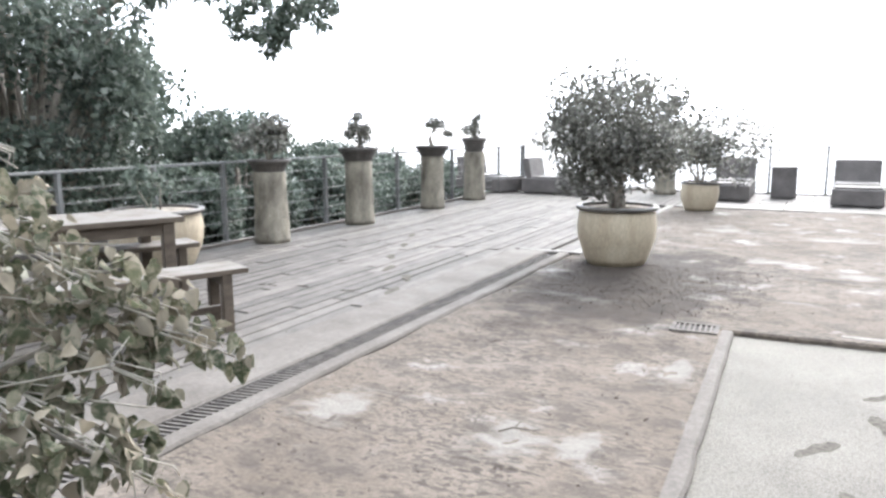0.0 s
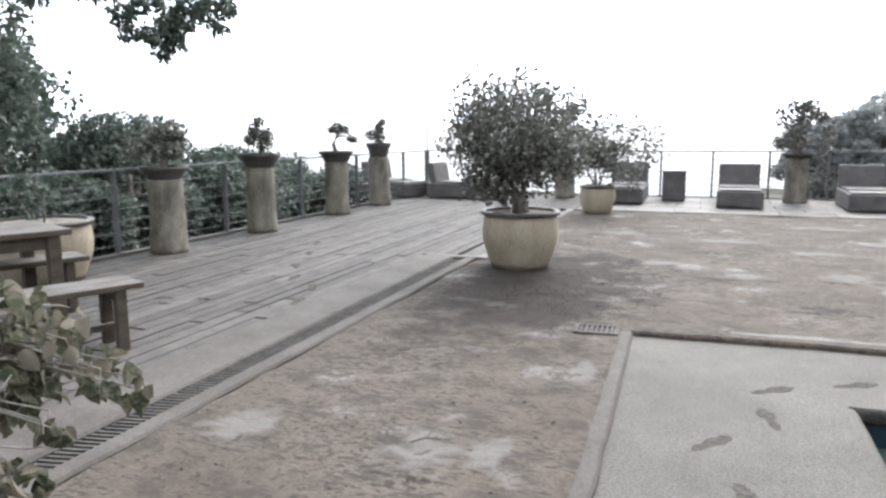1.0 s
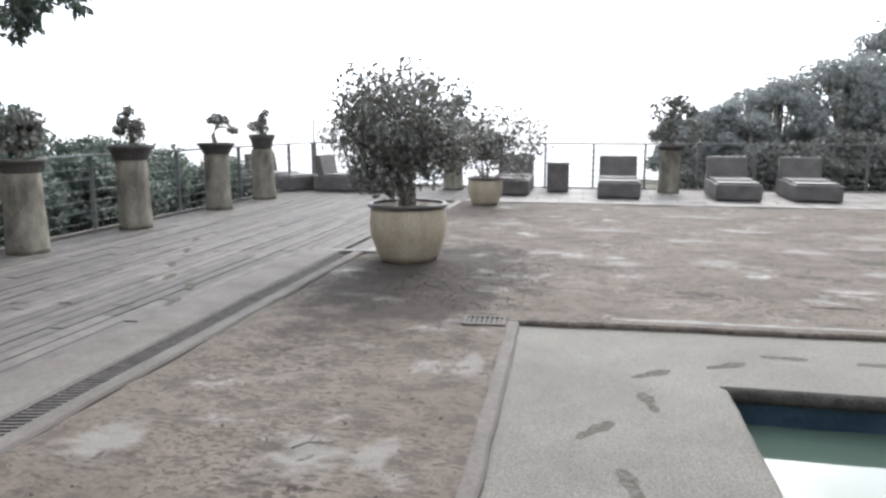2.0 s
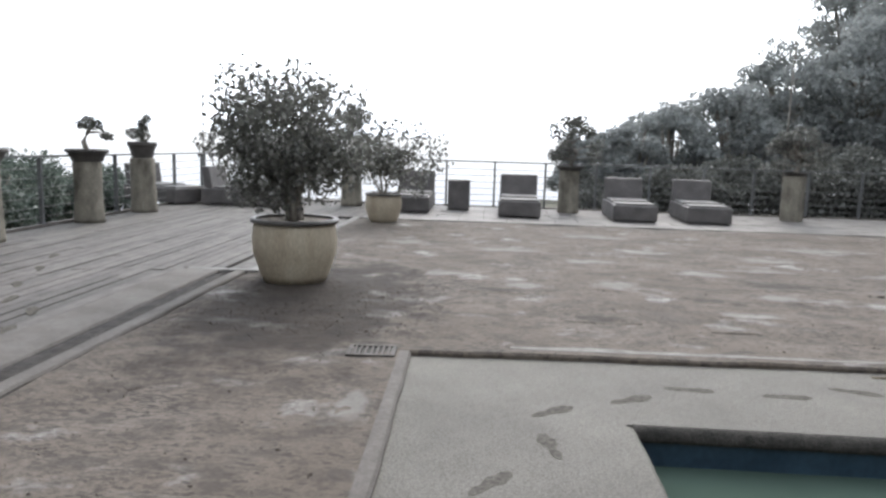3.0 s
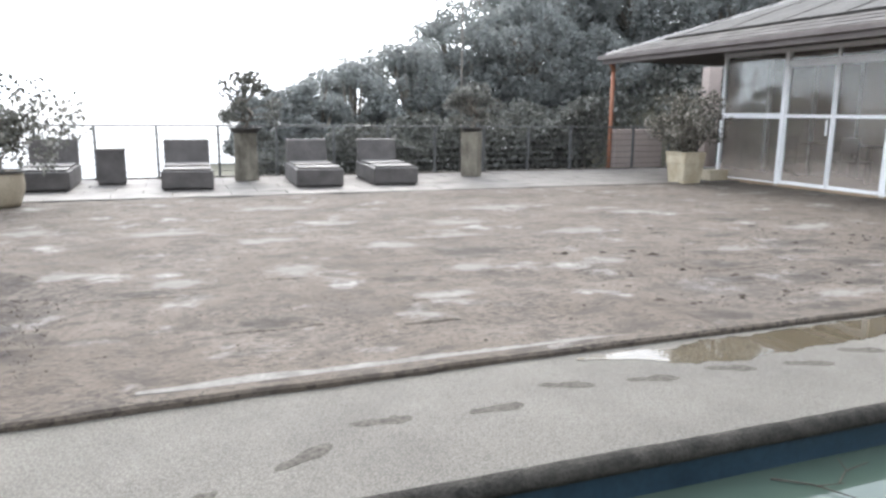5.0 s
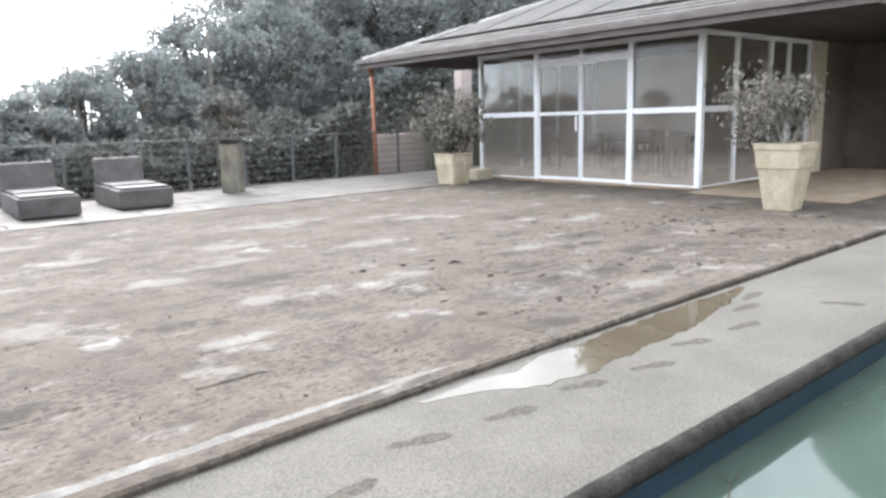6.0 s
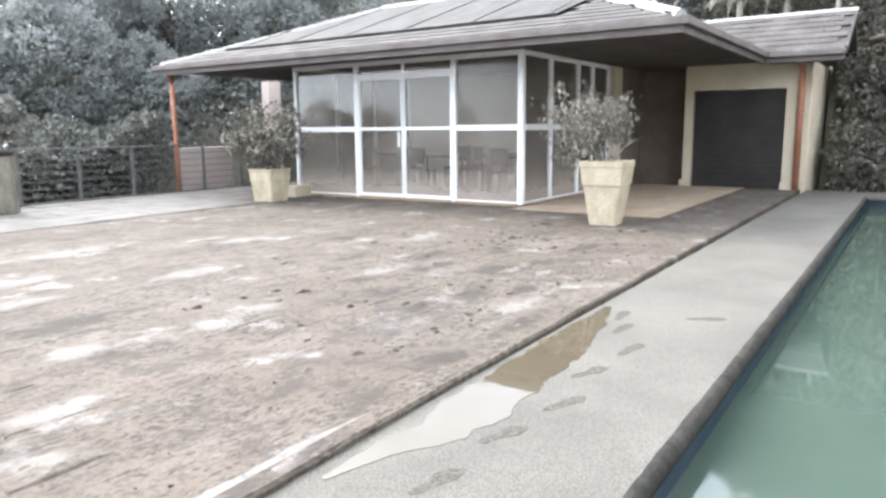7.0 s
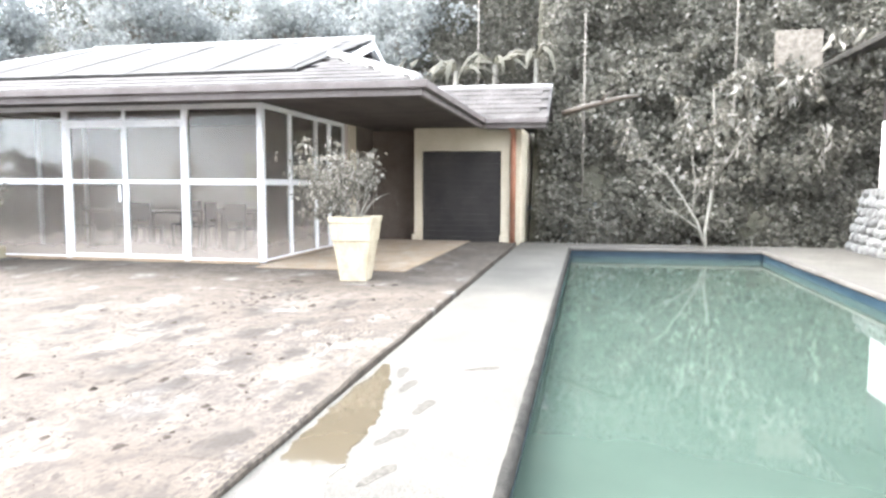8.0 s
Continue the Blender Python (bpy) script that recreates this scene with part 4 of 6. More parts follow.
tagged(part("concrete_block", box(10.75, 13.95, 0, 11.2, 14.3, 0.22, 0.02), M_CREAM), "low cream concrete block beside the planter", "block")

# ---- rattan loungers ----
def lounger():
    l = thing("sun_lounger", 0, 0, 0, 0, "dark woven rattan sun lounger with upright back, dusted with ash", "sun lounger", "loungers on the terrace")
    base = part("base", box(-0.41, 0.62, 0.03, 0.41, 1.75, 0.34, 0.025), M_RATTAN, l)
    footrest = part("footrest", box(-0.42, 0.0, 0.03, 0.42, 0.60, 0.33, 0.03), M_RATTAN, l)
    part("seat_cushion", box(-0.37, 0.66, 0.34, 0.37, 1.5, 0.385, 0.018), M_RATTAN, base, "thin grey seat pad")
    part("foot_cushion", box(-0.38, 0.05, 0.33, 0.38, 0.56, 0.365, 0.015), M_RATTAN, footrest, "thin grey foot pad")
    bm = box(-0.40, 1.5, 0.34, 0.40, 1.66, 0.80, 0.03)
    for v in bm.verts:
        v.co.y += (v.co.z - 0.34) * 0.18
    part("backrest", bm, M_RATTAN, l)
    for sx in (-0.36, 0.36):
        for sy in (0.08, 1.66):
            part("foot", box(sx - 0.025, sy - 0.025, 0, sx + 0.025, sy + 0.025, 0.035, 0.004), M_STEEL, footrest if sy < 1 else base)
    return l


first = lounger()
first.matrix_world = pose(0.55, 14.78, 0.0, 0, 0, -1)
for x, y, rz in ((-1.68, 15.05, 0), (2.78, 14.70, -1), (4.2, 14.75, -2), (-6.3, 15.4, 62), (-4.3, 15.6, 86)):
    c = copy_thing(first, pose(x, y, 0, 0, 0, rz))
side = thing("side_table", -0.72, 16.3, 0, 4, "dark woven rattan cube side table", "side table")
part("body", box(-0.235, -0.235, 0.02, 0.235, 0.235, 0.62, 0.02), M_RATTAN, side)
part("top", box(-0.245, -0.245, 0.62, 0.245, 0.245, 0.645, 0.008), M_RATTAN, side)

# ---- picnic table and benches ----
table = thing("picnic_table", -4.92, 4.40, 0, -24, "ash-dusted brown wooden table on the plank deck", "table")
for k in range(5):
    part("board", box(-0.42 + k * 0.168, -2.0, 0.70, -0.42 + k * 0.168 + 0.163, 0.0, 0.745, 0.006), M_TABLE, table)
part("apron", box(-0.36, -0.14, 0.59, 0.36, -0.10, 0.70, 0.005), M_TABLE, table)
part("side_rail", box(0.33, -1.9, 0.60, 0.365, -0.1, 0.70, 0.005), M_TABLE, table)
for sx in (-0.34, 0.34):
    for sy in (-0.12, -1.86):
        part("leg", box(sx - 0.045, sy - 0.045, 0, sx + 0.045, sy + 0.045, 0.70, 0.006), M_TABLE, table)


def bench():
    b = thing("bench", 0, 0, 0, 0, "narrow ash-dusted wooden bench beside the table", "bench", "benches at the table")
    for k in range(2):
        part("board", box(-0.18 + k * 0.182, -1.9, 0.415, -0.18 + k * 0.182 + 0.178, 0.0, 0.455, 0.006), M_TABLE, b)
    part("apron", box(-0.13, -0.17, 0.33, 0.13, -0.13, 0.415, 0.004), M_TABLE, b)
    for sx in (-0.13, 0.13):
        for sy in (-0.15, -1.75):
            part("leg", box(sx - 0.035, sy - 0.035, 0, sx + 0.035, sy + 0.035, 0.415, 0.005), M_TABLE, b)
    part("stretcher", box(-0.02, -1.75, 0.12, 0.02, -0.15, 0.17, 0.004), M_TABLE, b)
    return b


b1 = bench()
b1.matrix_world = pose(-3.78, 4.02, 0, 0, 0, -24)
copy_thing(b1, pose(-5.0, 4.72, 0, 0, 0, -24))

# ---- puddles, prints, litter ----
def blot(name, centre_line, half, z, mat, label, category, seed, sub=1):
    """A thin irregular sheet along a line of (x, y, half width)."""
    rng = np.random.default_rng(seed)
    up, lo = [], []
    pts = []
    for (xa, ya, wa), (xb, yb, wb) in zip(centre_line, centre_line[1:]):
        for f in np.linspace(0, 1, 34, endpoint=False):
            pts.append((xa + (xb - xa) * f, ya + (yb - ya) * f, wa + (wb - wa) * f))
    pts.append(centre_line[-1])
    for x, y, w in pts:
        n1, n2 = noise.noise((x * 3.1, y, seed)) + 0.3 * noise.noise((x * 9.3, y, seed)) + 0.3 * noise.noise((x * 27, y, seed)), noise.noise((x * 3.1, y, seed + 9)) + 0.3 * noise.noise((x * 9.3, y, seed + 4)) + 0.3 * noise.noise((x * 27, y, seed + 6))
        up.append((x, y + w * (1 + 0.45 * n1)))
        lo.append((x, y - w * (1 + 0.45 * n2)))
    bm = bmesh.new()
    a = [bm.verts.new((x, y, z)) for x, y in up]
    b = [bm.verts.new((x, y, z)) for x, y in lo]
    for k in range(len(a) - 1):
        bm.faces.new((b[k], b[k + 1], a[k + 1], a[k]))
    ret = bmesh.ops.extrude_face_region(bm, geom=bm.faces[:])
    for v in ret["geom"]:
        if isinstance(v, bmesh.types.BMVert):
            v.co.z -= 0.004
    return tagged(part(name, bm, mat), label, category, kind="structure")


blot("water_puddle", [(2.45, 5.41, 0.015), (2.75, 5.38, 0.06), (3.05, 5.29, 0.15), (3.5, 5.28, 0.17), (4.1, 5.30, 0.16), (4.6, 5.33, 0.14), (5.0, 5.38, 0.10), (5.4, 5.42, 0.06), (5.6, 5.45, 0.02)], 0, SLAB_Z + 0.0025, M_PUD,
     "shallow muddy puddle along the kerb", "puddle", 3)
blot("water_strip", [(0.15, 5.60, 0.02), (0.5, 5.61, 0.05), (0.9, 5.61, 0.06), (1.4, 5.60, 0.045), (1.8, 5.60, 0.07), (2.3, 5.61, 0.05), (2.6, 5.61, 0.055), (3.3, 5.60, 0.015)], 0, 0.0075, M_FILM,
     "narrow wet strip of pale ash beside the kerb", "puddle", 5)


def footprint(x, y, rz, z=SLAB_Z, group="shoe prints on the pool paving"):
    """A shoe print: broad toe, narrow waist, round heel, with a scuffed edge."""
    bm = bmesh.new()
    seed = x * 3.7 + y
    ring = []
    for a in np.linspace(0, 6.283, 29)[:-1]:
        py = 0.145 * math.sin(a)
        half = 0.042 - 0.015 * math.exp(-((py + 0.03) / 0.04) ** 2) + 0.006 * math.sin(py * 14)
        px = half * math.cos(a) * (1 + 0.55 * noise.noise((a * 4, seed, 0.5)))
        ring.append((px, py * (1 + 0.08 * noise.noise((a * 5, seed, 2.5)))))
    prism(ring, -0.004, 0.0015, bm)
    ob = part("shoe_print", bm, M_PRINT)
    ob.matrix_world = pose(x, y, z, 0, 0, rz)
    tagged(ob, "dark damp shoe print in the pale ash", "shoe print", group)


for x, y, rz in ((0.16, 3.14, 18), (0.02, 3.66, -36), (0.30, 4.07, 13), (0.35, 4.52, -54), (0.81, 4.77, -60), (1.19, 4.99, -94), (1.74, 4.95, -88), (2.20, 5.10, -109), (2.68, 5.03, -102), (3.18, 5.02, -110),
                 (3.66, 4.94, -110), (4.15, 5.01, -111), (4.67, 4.96, -99), (5.09, 5.16, -96), (5.41, 5.28, -85), (5.62, 4.75, -150)):
    footprint(x, y, rz)
for x, y, rz in ((-4.93, 8.46, 20), (-4.29, 6.91, 35), (-3.96, 6.34, 15), (-3.54, 6.0, 30), (-3.36, 5.44, 10), (-4.6, 7.7, 30)):
    footprint(x, y, rz, 0.004, "shoe prints on the deck")


def litter(name, rects, count, size, mat, label, seed, lift=0.0, court=True):
    rng = np.random.default_rng(seed)
    at = []
    for (x0, y0, x1, y1), n in zip(rects, count):
        cs = np.stack([rng.uniform(x0, x1, n // 9 + 1), rng.uniform(y0, y1, n // 9 + 1)], 1)
        p = cs[rng.integers(len(cs), size=n)] + rng.normal(0, 0.16, (n, 2))
        p[: n // 2] = np.stack([rng.uniform(x0, x1, n // 2), rng.uniform(y0, y1, n // 2)], 1)
        at.append(p[(p[:, 0] > x0) & (p[:, 0] < x1) & (p[:, 1] > y0) & (p[:, 1] < y1)])
    at = np.concatenate(at)
    n = len(at)
    verts, faces = [], []
    for (x, y), s, a in zip(at, size * rng.gamma(2.0, 0.5, n), rng.uniform(0, 6.28, n)):
        s = min(s, size * 3)
        z = lift + (court_height(x, y) if court else 0.0)
        k = len(verts)
        for j in range(5):
            r = s * rng.uniform(0.5, 1.1)
            verts.append((x + r * math.cos(a + j * 1.257), y + 0.7 * r * math.sin(a + j * 1.257), z - 0.01))
        verts.append((x + 0.3 * s * rng.normal(), y + 0.3 * s * rng.normal(), z + 0.004 + s * rng.uniform(0.05, 0.2)))
        faces += [(k + j, k + (j + 1) % 5, k + 5) for j in range(5)]
    tagged(mesh_object(name, verts, faces, mat), label, "litter", kind="stuff")


litter("gravel_litter", [(-2.5, 0.5, -0.7, 13.5), (-0.6, 5.75, 10.5, 13.5), (3.5, 5.8, 9.0, 8.2), (-2.5, 5.7, -0.4, 7.7)], [3000, 9000, 3000, 4500], 0.009, M_DEBRIS, "dark crumbs of soil and leaf litter on the gravel", 8)
litter("mud_clods", [(3.5, 5.8, 9.2, 8.4), (5.0, 7.5, 9.5, 9.5)], [420, 140], 0.034, M_MUD, "flat dark mud clods pressed into the gravel", 18, -0.004)
litter("flat_clods", [(4.2, 5.8, 8.6, 8.0), (6.5, 6.2, 9.6, 9.0)], [150, 60], 0.06, M_MUD, "broad flat patches of dark mud on the gravel", 28, -0.006)
litter("deck_litter", [(-6.3, 2.5, -3.3, 13.5)], [130], 0.014, M_DEBRIS, "scattered dark leaf litter on the deck planks", 9, 0.0, False)


def patch(name, x, y, rx, ry, seed, mat, label):
    """A thin uneven spread lying on the court; it thins out towards its rim."""
    n, verts, thick = 25, [], []
    for j in range(n):
        for i in range(n):
            u, v = 2 * i / (n - 1) - 1, 2 * j / (n - 1) - 1
            px, py = x + 1.5 * u * rx, y + 1.5 * v * ry
            q = 1.9 * (u * u + v * v) + 0.7 * noise.noise((px * 4.2, py * 4.2, seed)) + 0.6 * noise.noise((px * 9, py * 14, seed + 3))
            rim = max(abs(u), abs(v)) > 0.99
            verts.append((px, py, court_height(px, py) + (-0.012 if rim else 0.0035)))
            thick.append(0.0 if rim else max(0.0, min(1.0, 1.0 - q)))
    faces = [(j * n + i, j * n + i + 1, (j + 1) * n + i + 1, (j + 1) * n + i) for j in range(n - 1) for i in range(n - 1)]
    ob = mesh_object(name, verts, faces, mat, bpy.data.objects["ground_court"], smooth=True)
    ob.data.attributes.new("spread", "FLOAT", "POINT").data.foreach_set("value", thick)
    tagged(ob, label)


for k, (x, y, rx, ry) in enumerate(((4.65, 9.2, 0.42, 0.16), (3.65, 10.27, 0.36, 0.22), (1.28, 8.09, 0.20, 0.22), (2.25, 6.93, 0.22, 0.10), (3.64, 7.53, 0.30, 0.14), (0.34, 7.87, 0.22, 0.14), (1.16, 9.63, 0.30, 0.16),
                                    (-0.72, 4.36, 0.09, 0.20), (-0.46, 8.37, 0.26, 0.12), (-2.2, 3.06, 0.16, 0.20), (-1.22, 3.07, 0.17, 0.20), (-0.92, 3.13, 0.09, 0.16), (3.29, 9.35, 0.34, 0.14), (2.77, 7.74, 0.20, 0.14),
                                    (4.02, 7.63, 0.24, 0.14), (5.76, 7.74, 0.30, 0.13), (2.1, 10.6, 0.34, 0.18), (6.4, 10.4, 0.4, 0.16), (0.2, 10.3, 0.4, 0.16), (2.4, 8.9, 0.3, 0.12), (-1.2, 10.8, 0.24, 0.2), (4.7, 11.4, 0.5, 0.2),
                                    (1.6, 12.1, 0.5, 0.2), (7.6, 8.6, 0.4, 0.14), (5.2, 6.0, 0.3, 0.1), (1.9, 6.4, 0.14, 0.1))):
    patch("ash_patch", x, y, rx, ry, 30 + k, M_ASHPATCH, "pale damp ash")
for k, (x, y, rx, ry) in enumerate(((6.45, 7.84, 0.42, 0.14), (5.25, 6.51, 0.26, 0.13), (5.02, 7.15, 0.26, 0.12), (6.34, 6.89, 0.30, 0.13), (6.86, 6.6, 0.26, 0.14), (6.1, 8.43, 0.20, 0.09), (4.74, 5.74, 0.22, 0.08), (4.84, 6.64, 0.22, 0.10),
                                    (3.05, 8.4, 0.36, 0.20), (3.85, 5.78, 0.16, 0.09), (6.15, 7.43, 0.30, 0.12), (5.3, 7.6, 0.18, 0.09), (7.4, 7.3, 0.30, 0.13), (7.9, 6.6, 0.34, 0.12), (5.7, 6.2, 0.2, 0.09), (8.6, 7.5, 0.3, 0.12),
                                    (0.9, 6.6, 0.2, 0.1), (0.1, 7.6, 0.24, 0.08), (2.1, 7.5, 0.16, 0.08), (7.2, 9.4, 0.26, 0.1))):
    patch("mud_patch", x, y, rx * 1.15, ry * 1.15, 70 + k, M_MUDPATCH, "dark crumbly mud")


def twig(x, y, z, rz, ln, seed):
    rng = np.random.default_rng(seed)
    bm = tube([(0, 0, 0.006), (ln * 0.4, 0.02, 0.014), (ln, -0.01, 0.008)], [0.0045, 0.0035, 0.0015], 5)
    tube([(ln * 0.45, 0.02, 0.013), (ln * 0.7, 0.09, 0.02)], [0.003, 0.0015], 5, bm)
    ob = part("fallen_twig", bm, M_DEBRIS)
    ob.matrix_world = pose(x, y, z, 0, 0, rz)
    tagged(ob, "thin dark fallen twig lying on the ground", "twig", "fallen twigs")


for k, (x, y, z, rz, ln) in enumerate(((-4.68, 6.44, 0.004, -35, 0.16), (-4.59, 5.09, 0.004, 10, 0.2), (-4.1, 5.2, 0.004, 170, 0.17), (-3.76, 5.23, 0.004, -10, 0.24), (-4.2, 5.25, 0.004, -70, 0.12), (-1.3, 3.1, 0.01, 30, 0.18), (-1.9, 4.3, 0.01, 80, 0.15), (2.75, 4.28, WATER_Z, -50, 0.4), (3.0, 4.15, WATER_Z, 20, 0.3), (-4.2, 7.6, 0.012, 10, 0.2))):
    twig(x, y, z, rz, ln, k)
build_planks()

# ---- the pavilion ----
GX, GY0, GY1, GZ, BACK = 11.38, 9.21, 14.44, 2.53, 15.3
EAVE_X, EAVE_S, EAVE_N, EAVE_Z, PITCH = 10.3, 6.3, 17.5, 2.72, 0.355
tagged(part("floor_pavilion", box(GX - 0.05, GY0 - 0.05, -0.1, BACK + 0.15, GY1 + 0.05, 0.05, 0.01), M_FLOORT), "tan tiled floor inside the pavilion", "floor", kind="structure")
tagged(part("floor_porch", box(11.3, GY1 + 0.05, -0.15, 17.0, 17.2, 0.01), M_CONC), "ashy concrete porch floor beside the pavilion", "floor", kind="structure")
tagged(part("wall_east", box(BACK, GY0 - 0.06, 0.0, BACK + 0.15, GY1 + 0.06, 2.6), M_ROOM), "dusky pink plastered back wall of the pavilion", "wall", kind="structure")
tagged(part("wall_recess", box(BACK + 0.15, GY0 - 0.06, -0.1, 18.2, GY0 + 0.09, 2.75), M_BROWN), "dark brown wall in the recess beside the garage", "wall", kind="structure")
tagged(part("wall_poster", box(BACK - 0.02, 10.3, 0.95, BACK - 0.004, 11.5, 2.0), M_PLASTER), "large pale panel on the back wall", "panel", kind="structure")


def bar_part(name, parent, x0, y0, z0, x1, y1, z1, mat=None, label="", bev=0.006):
    ob = part(name, box(x0, y0, z0, x1, y1, z1, bev), mat or M_WHITE, parent, label)
    ob.matrix_parent_inverse = parent.matrix_world.inverted()
    return ob


def glass_part(parent, x0, y0, z0, x1, y1, z1):
    ob = bar_part("pane", parent, x0, y0, z0, x1, y1, z1, M_GLASS, "dusty clear window pane", 0.0)
    ob.visible_shadow = False
    return ob


front = thing("window_1", GX, GY0, 0.0, 0, "white aluminium framed glass front of the pavilion", "window", kind="structure")
MULL = [GY0, 10.55, 12.80, GY1]
for y in MULL:
    w = 0.035 if y == GY1 else 0.05
    bar_part("mullion", front, GX - 0.05, y - w, 0.0, GX + 0.05, y + w, GZ)
for y0, y1 in ((GY0 + 0.05, 10.50), (12.85, GY1 - 0.035)):
    bar_part("rail", front, GX - 0.04, y0, 1.29, GX + 0.04, y1, 1.39)
    bar_part("sill", front, GX - 0.045, y0, 0.0, GX + 0.045, y1, 0.07)
    glass_part(front, GX - 0.004, y0, 0.07, GX + 0.004, y1, 1.29)
    glass_part(front, GX - 0.004, y0, 1.39, GX + 0.004, y1, GZ - 0.03)
bar_part("transom", front, GX - 0.045, 10.60, 2.28, GX + 0.045, 12.75, 2.37)
bar_part("mullion", front, GX - 0.03, 11.655, 2.37, GX + 0.03, 11.705, GZ)
bar_part("head", front, GX - 0.045, GY0 - 0.05, GZ, GX + 0.045, GY1 + 0.05, GZ + 0.08)
for y0, y1 in ((10.60, 11.655), (11.705, 12.75)):
    glass_part(front, GX - 0.004, y0, 2.37, GX + 0.004, y1, GZ - 0.01)
STILE = 0.035
for name, y0, y1, hs in (("door_1", 10.60, 11.67, 11.60), ("door_2", 11.69, 12.75, 11.76)):
    d = thing(name, GX, y0, 0.0, 0, "white aluminium framed glass door leaf, closed", "door", kind="structure")
    left = bar_part("stile", d, GX - 0.025, y0, 0.05, GX + 0.025, y0 + STILE, 2.28)
    right = bar_part("stile", d, GX - 0.025, y1 - STILE, 0.05, GX + 0.025, y1, 2.28)
    bar_part("bottom_rail", d, GX - 0.025, y0 + STILE, 0.05, GX + 0.025, y1 - STILE, 0.11)
    bar_part("middle_rail", d, GX - 0.025, y0 + STILE, 1.31, GX + 0.025, y1 - STILE, 1.37)
    bar_part("top_rail", d, GX - 0.025, y0 + STILE, 2.25, GX + 0.025, y1 - STILE, 2.28)
    glass_part(d, GX - 0.004, y0 + STILE, 0.11, GX + 0.004, y1 - STILE, 1.31)
    glass_part(d, GX - 0.004, y0 + STILE, 1.37, GX + 0.004, y1 - STILE, 2.25)
    bar_part("handle", right if name == "door_1" else left, GX - 0.075, hs - 0.015, 1.0, GX - 0.045, hs + 0.015, 1.28, M_WHITE, "white pull handle")

for nm, yy, xs in (("window_2", GY0, [GX + 0.05, 12.48, 13.70, 14.42, BACK]), ("window_3", GY1, [GX + 0.05, 12.6, 13.9, BACK])):
    w = thing(nm, GX, yy, 0.0, 0, "white aluminium framed glass side of the pavilion", "window", kind="structure")
    for x in xs[1:]:
        bar_part("mullion", w, x - 0.04, yy - 0.045, 0.0, x + 0.04, yy + 0.045, GZ)
    bar_part("head", w, GX + 0.05, yy - 0.04, GZ, BACK, yy + 0.04, GZ + 0.08)
    for x0, x1 in zip(xs, xs[1:]):
        bar_part("sill", w, x0 + 0.04, yy - 0.04, 0.0, x1 - 0.04, yy + 0.04, 0.07)
        bar_part("rail", w, x0 + 0.04, yy - 0.035, 1.29, x1 - 0.04, yy + 0.035, 1.39)
        glass_part(w, x0 + 0.04, yy - 0.004, 0.07, x1 - 0.04, yy + 0.004, 1.29)
        glass_part(w, x0 + 0.04, yy - 0.004, 1.39, x1 - 0.04, yy + 0.004, GZ)

# furniture behind the glass
def dining_table(x, y, rz):
    t = thing("dining_table", x, y, 0.05, rz, "dark wooden dining table inside the pavilion", "table", "tables in the pavilion")
    part("tabletop", box(-0.6, -0.4, 0.70, 0.6, 0.4, 0.74, 0.008), M_TABLE, t)
    for sx in (-0.53, 0.53):
        for sy in (-0.33, 0.33):
            part("leg", box(sx - 0.03, sy - 0.03, 0, sx + 0.03, sy + 0.03, 0.70, 0.004), M_TABLE, t)


def dining_chair():
    c = thing("dining_chair", 0, 0, 0, 0, "dark wooden dining chair beside a table", "chair", "chairs in the pavilion")
    part("seat", box(-0.21, -0.21, 0.42, 0.21, 0.21, 0.46, 0.01), M_SHUT, c)
    bm = box(-0.20, 0.18, 0.58, 0.20, 0.21, 0.90, 0.01)
    part("backrest", bm, M_SHUT, c)
    for sx in (-0.18, 0.18):
        part("leg", box(sx - 0.02, -0.2, 0, sx + 0.02, -0.16, 0.42, 0.004), M_SHUT, c)
        part("leg", box(sx - 0.02, 0.17, 0, sx + 0.02, 0.21, 0.88, 0.004), M_SHUT, c)
    return c


for x, y, rz in ((13.2, 10.2, 90), (13.2, 12.1, 90), (13.4, 13.7, 90), (14.4, 11.2, 90)):
    dining_table(x, y, rz)
c0 = dining_chair()
c0.matrix_world = pose(12.55, 10.2, 0.05, 0, 0, 90)
for x, y, rz in ((13.85, 10.2, -90), (12.55, 12.1, 90), (13.85, 12.1, -90), (12.75, 13.7, 90), (13.2, 9.6, 180), (13.2, 11.35, 180), (13.2, 12.9, 0), (14.4, 12.0, 0)):
    copy_thing(c0, pose(x, y, 0.05, 0, 0, rz))

# roof: plain sheets above, tiles on the skirts, brown gutters
GAB_Y, RIDGE_X = 8.35, 14.0
RIDGE_Z = EAVE_Z + (RIDGE_X - EAVE_X) * PITCH
HIP_X = EAVE_X + (GAB_Y - EAVE_S)
HIP_Z = EAVE_Z + (GAB_Y - EAVE_S) * PITCH
RN = EAVE_N - (RIDGE_X - EAVE_X) * 0.9
roof = thing("roof", EAVE_X, EAVE_S, EAVE_Z, 0, "low grey roof of the pavilion covered with ash, brown gutters", "roof", kind="structure")
def roof_part(name, bm, mat, label="", smooth=False):
    ob = part(name, bm, mat, roof, label, smooth)
    ob.matrix_parent_inverse = roof.matrix_world.inverted()
    return ob


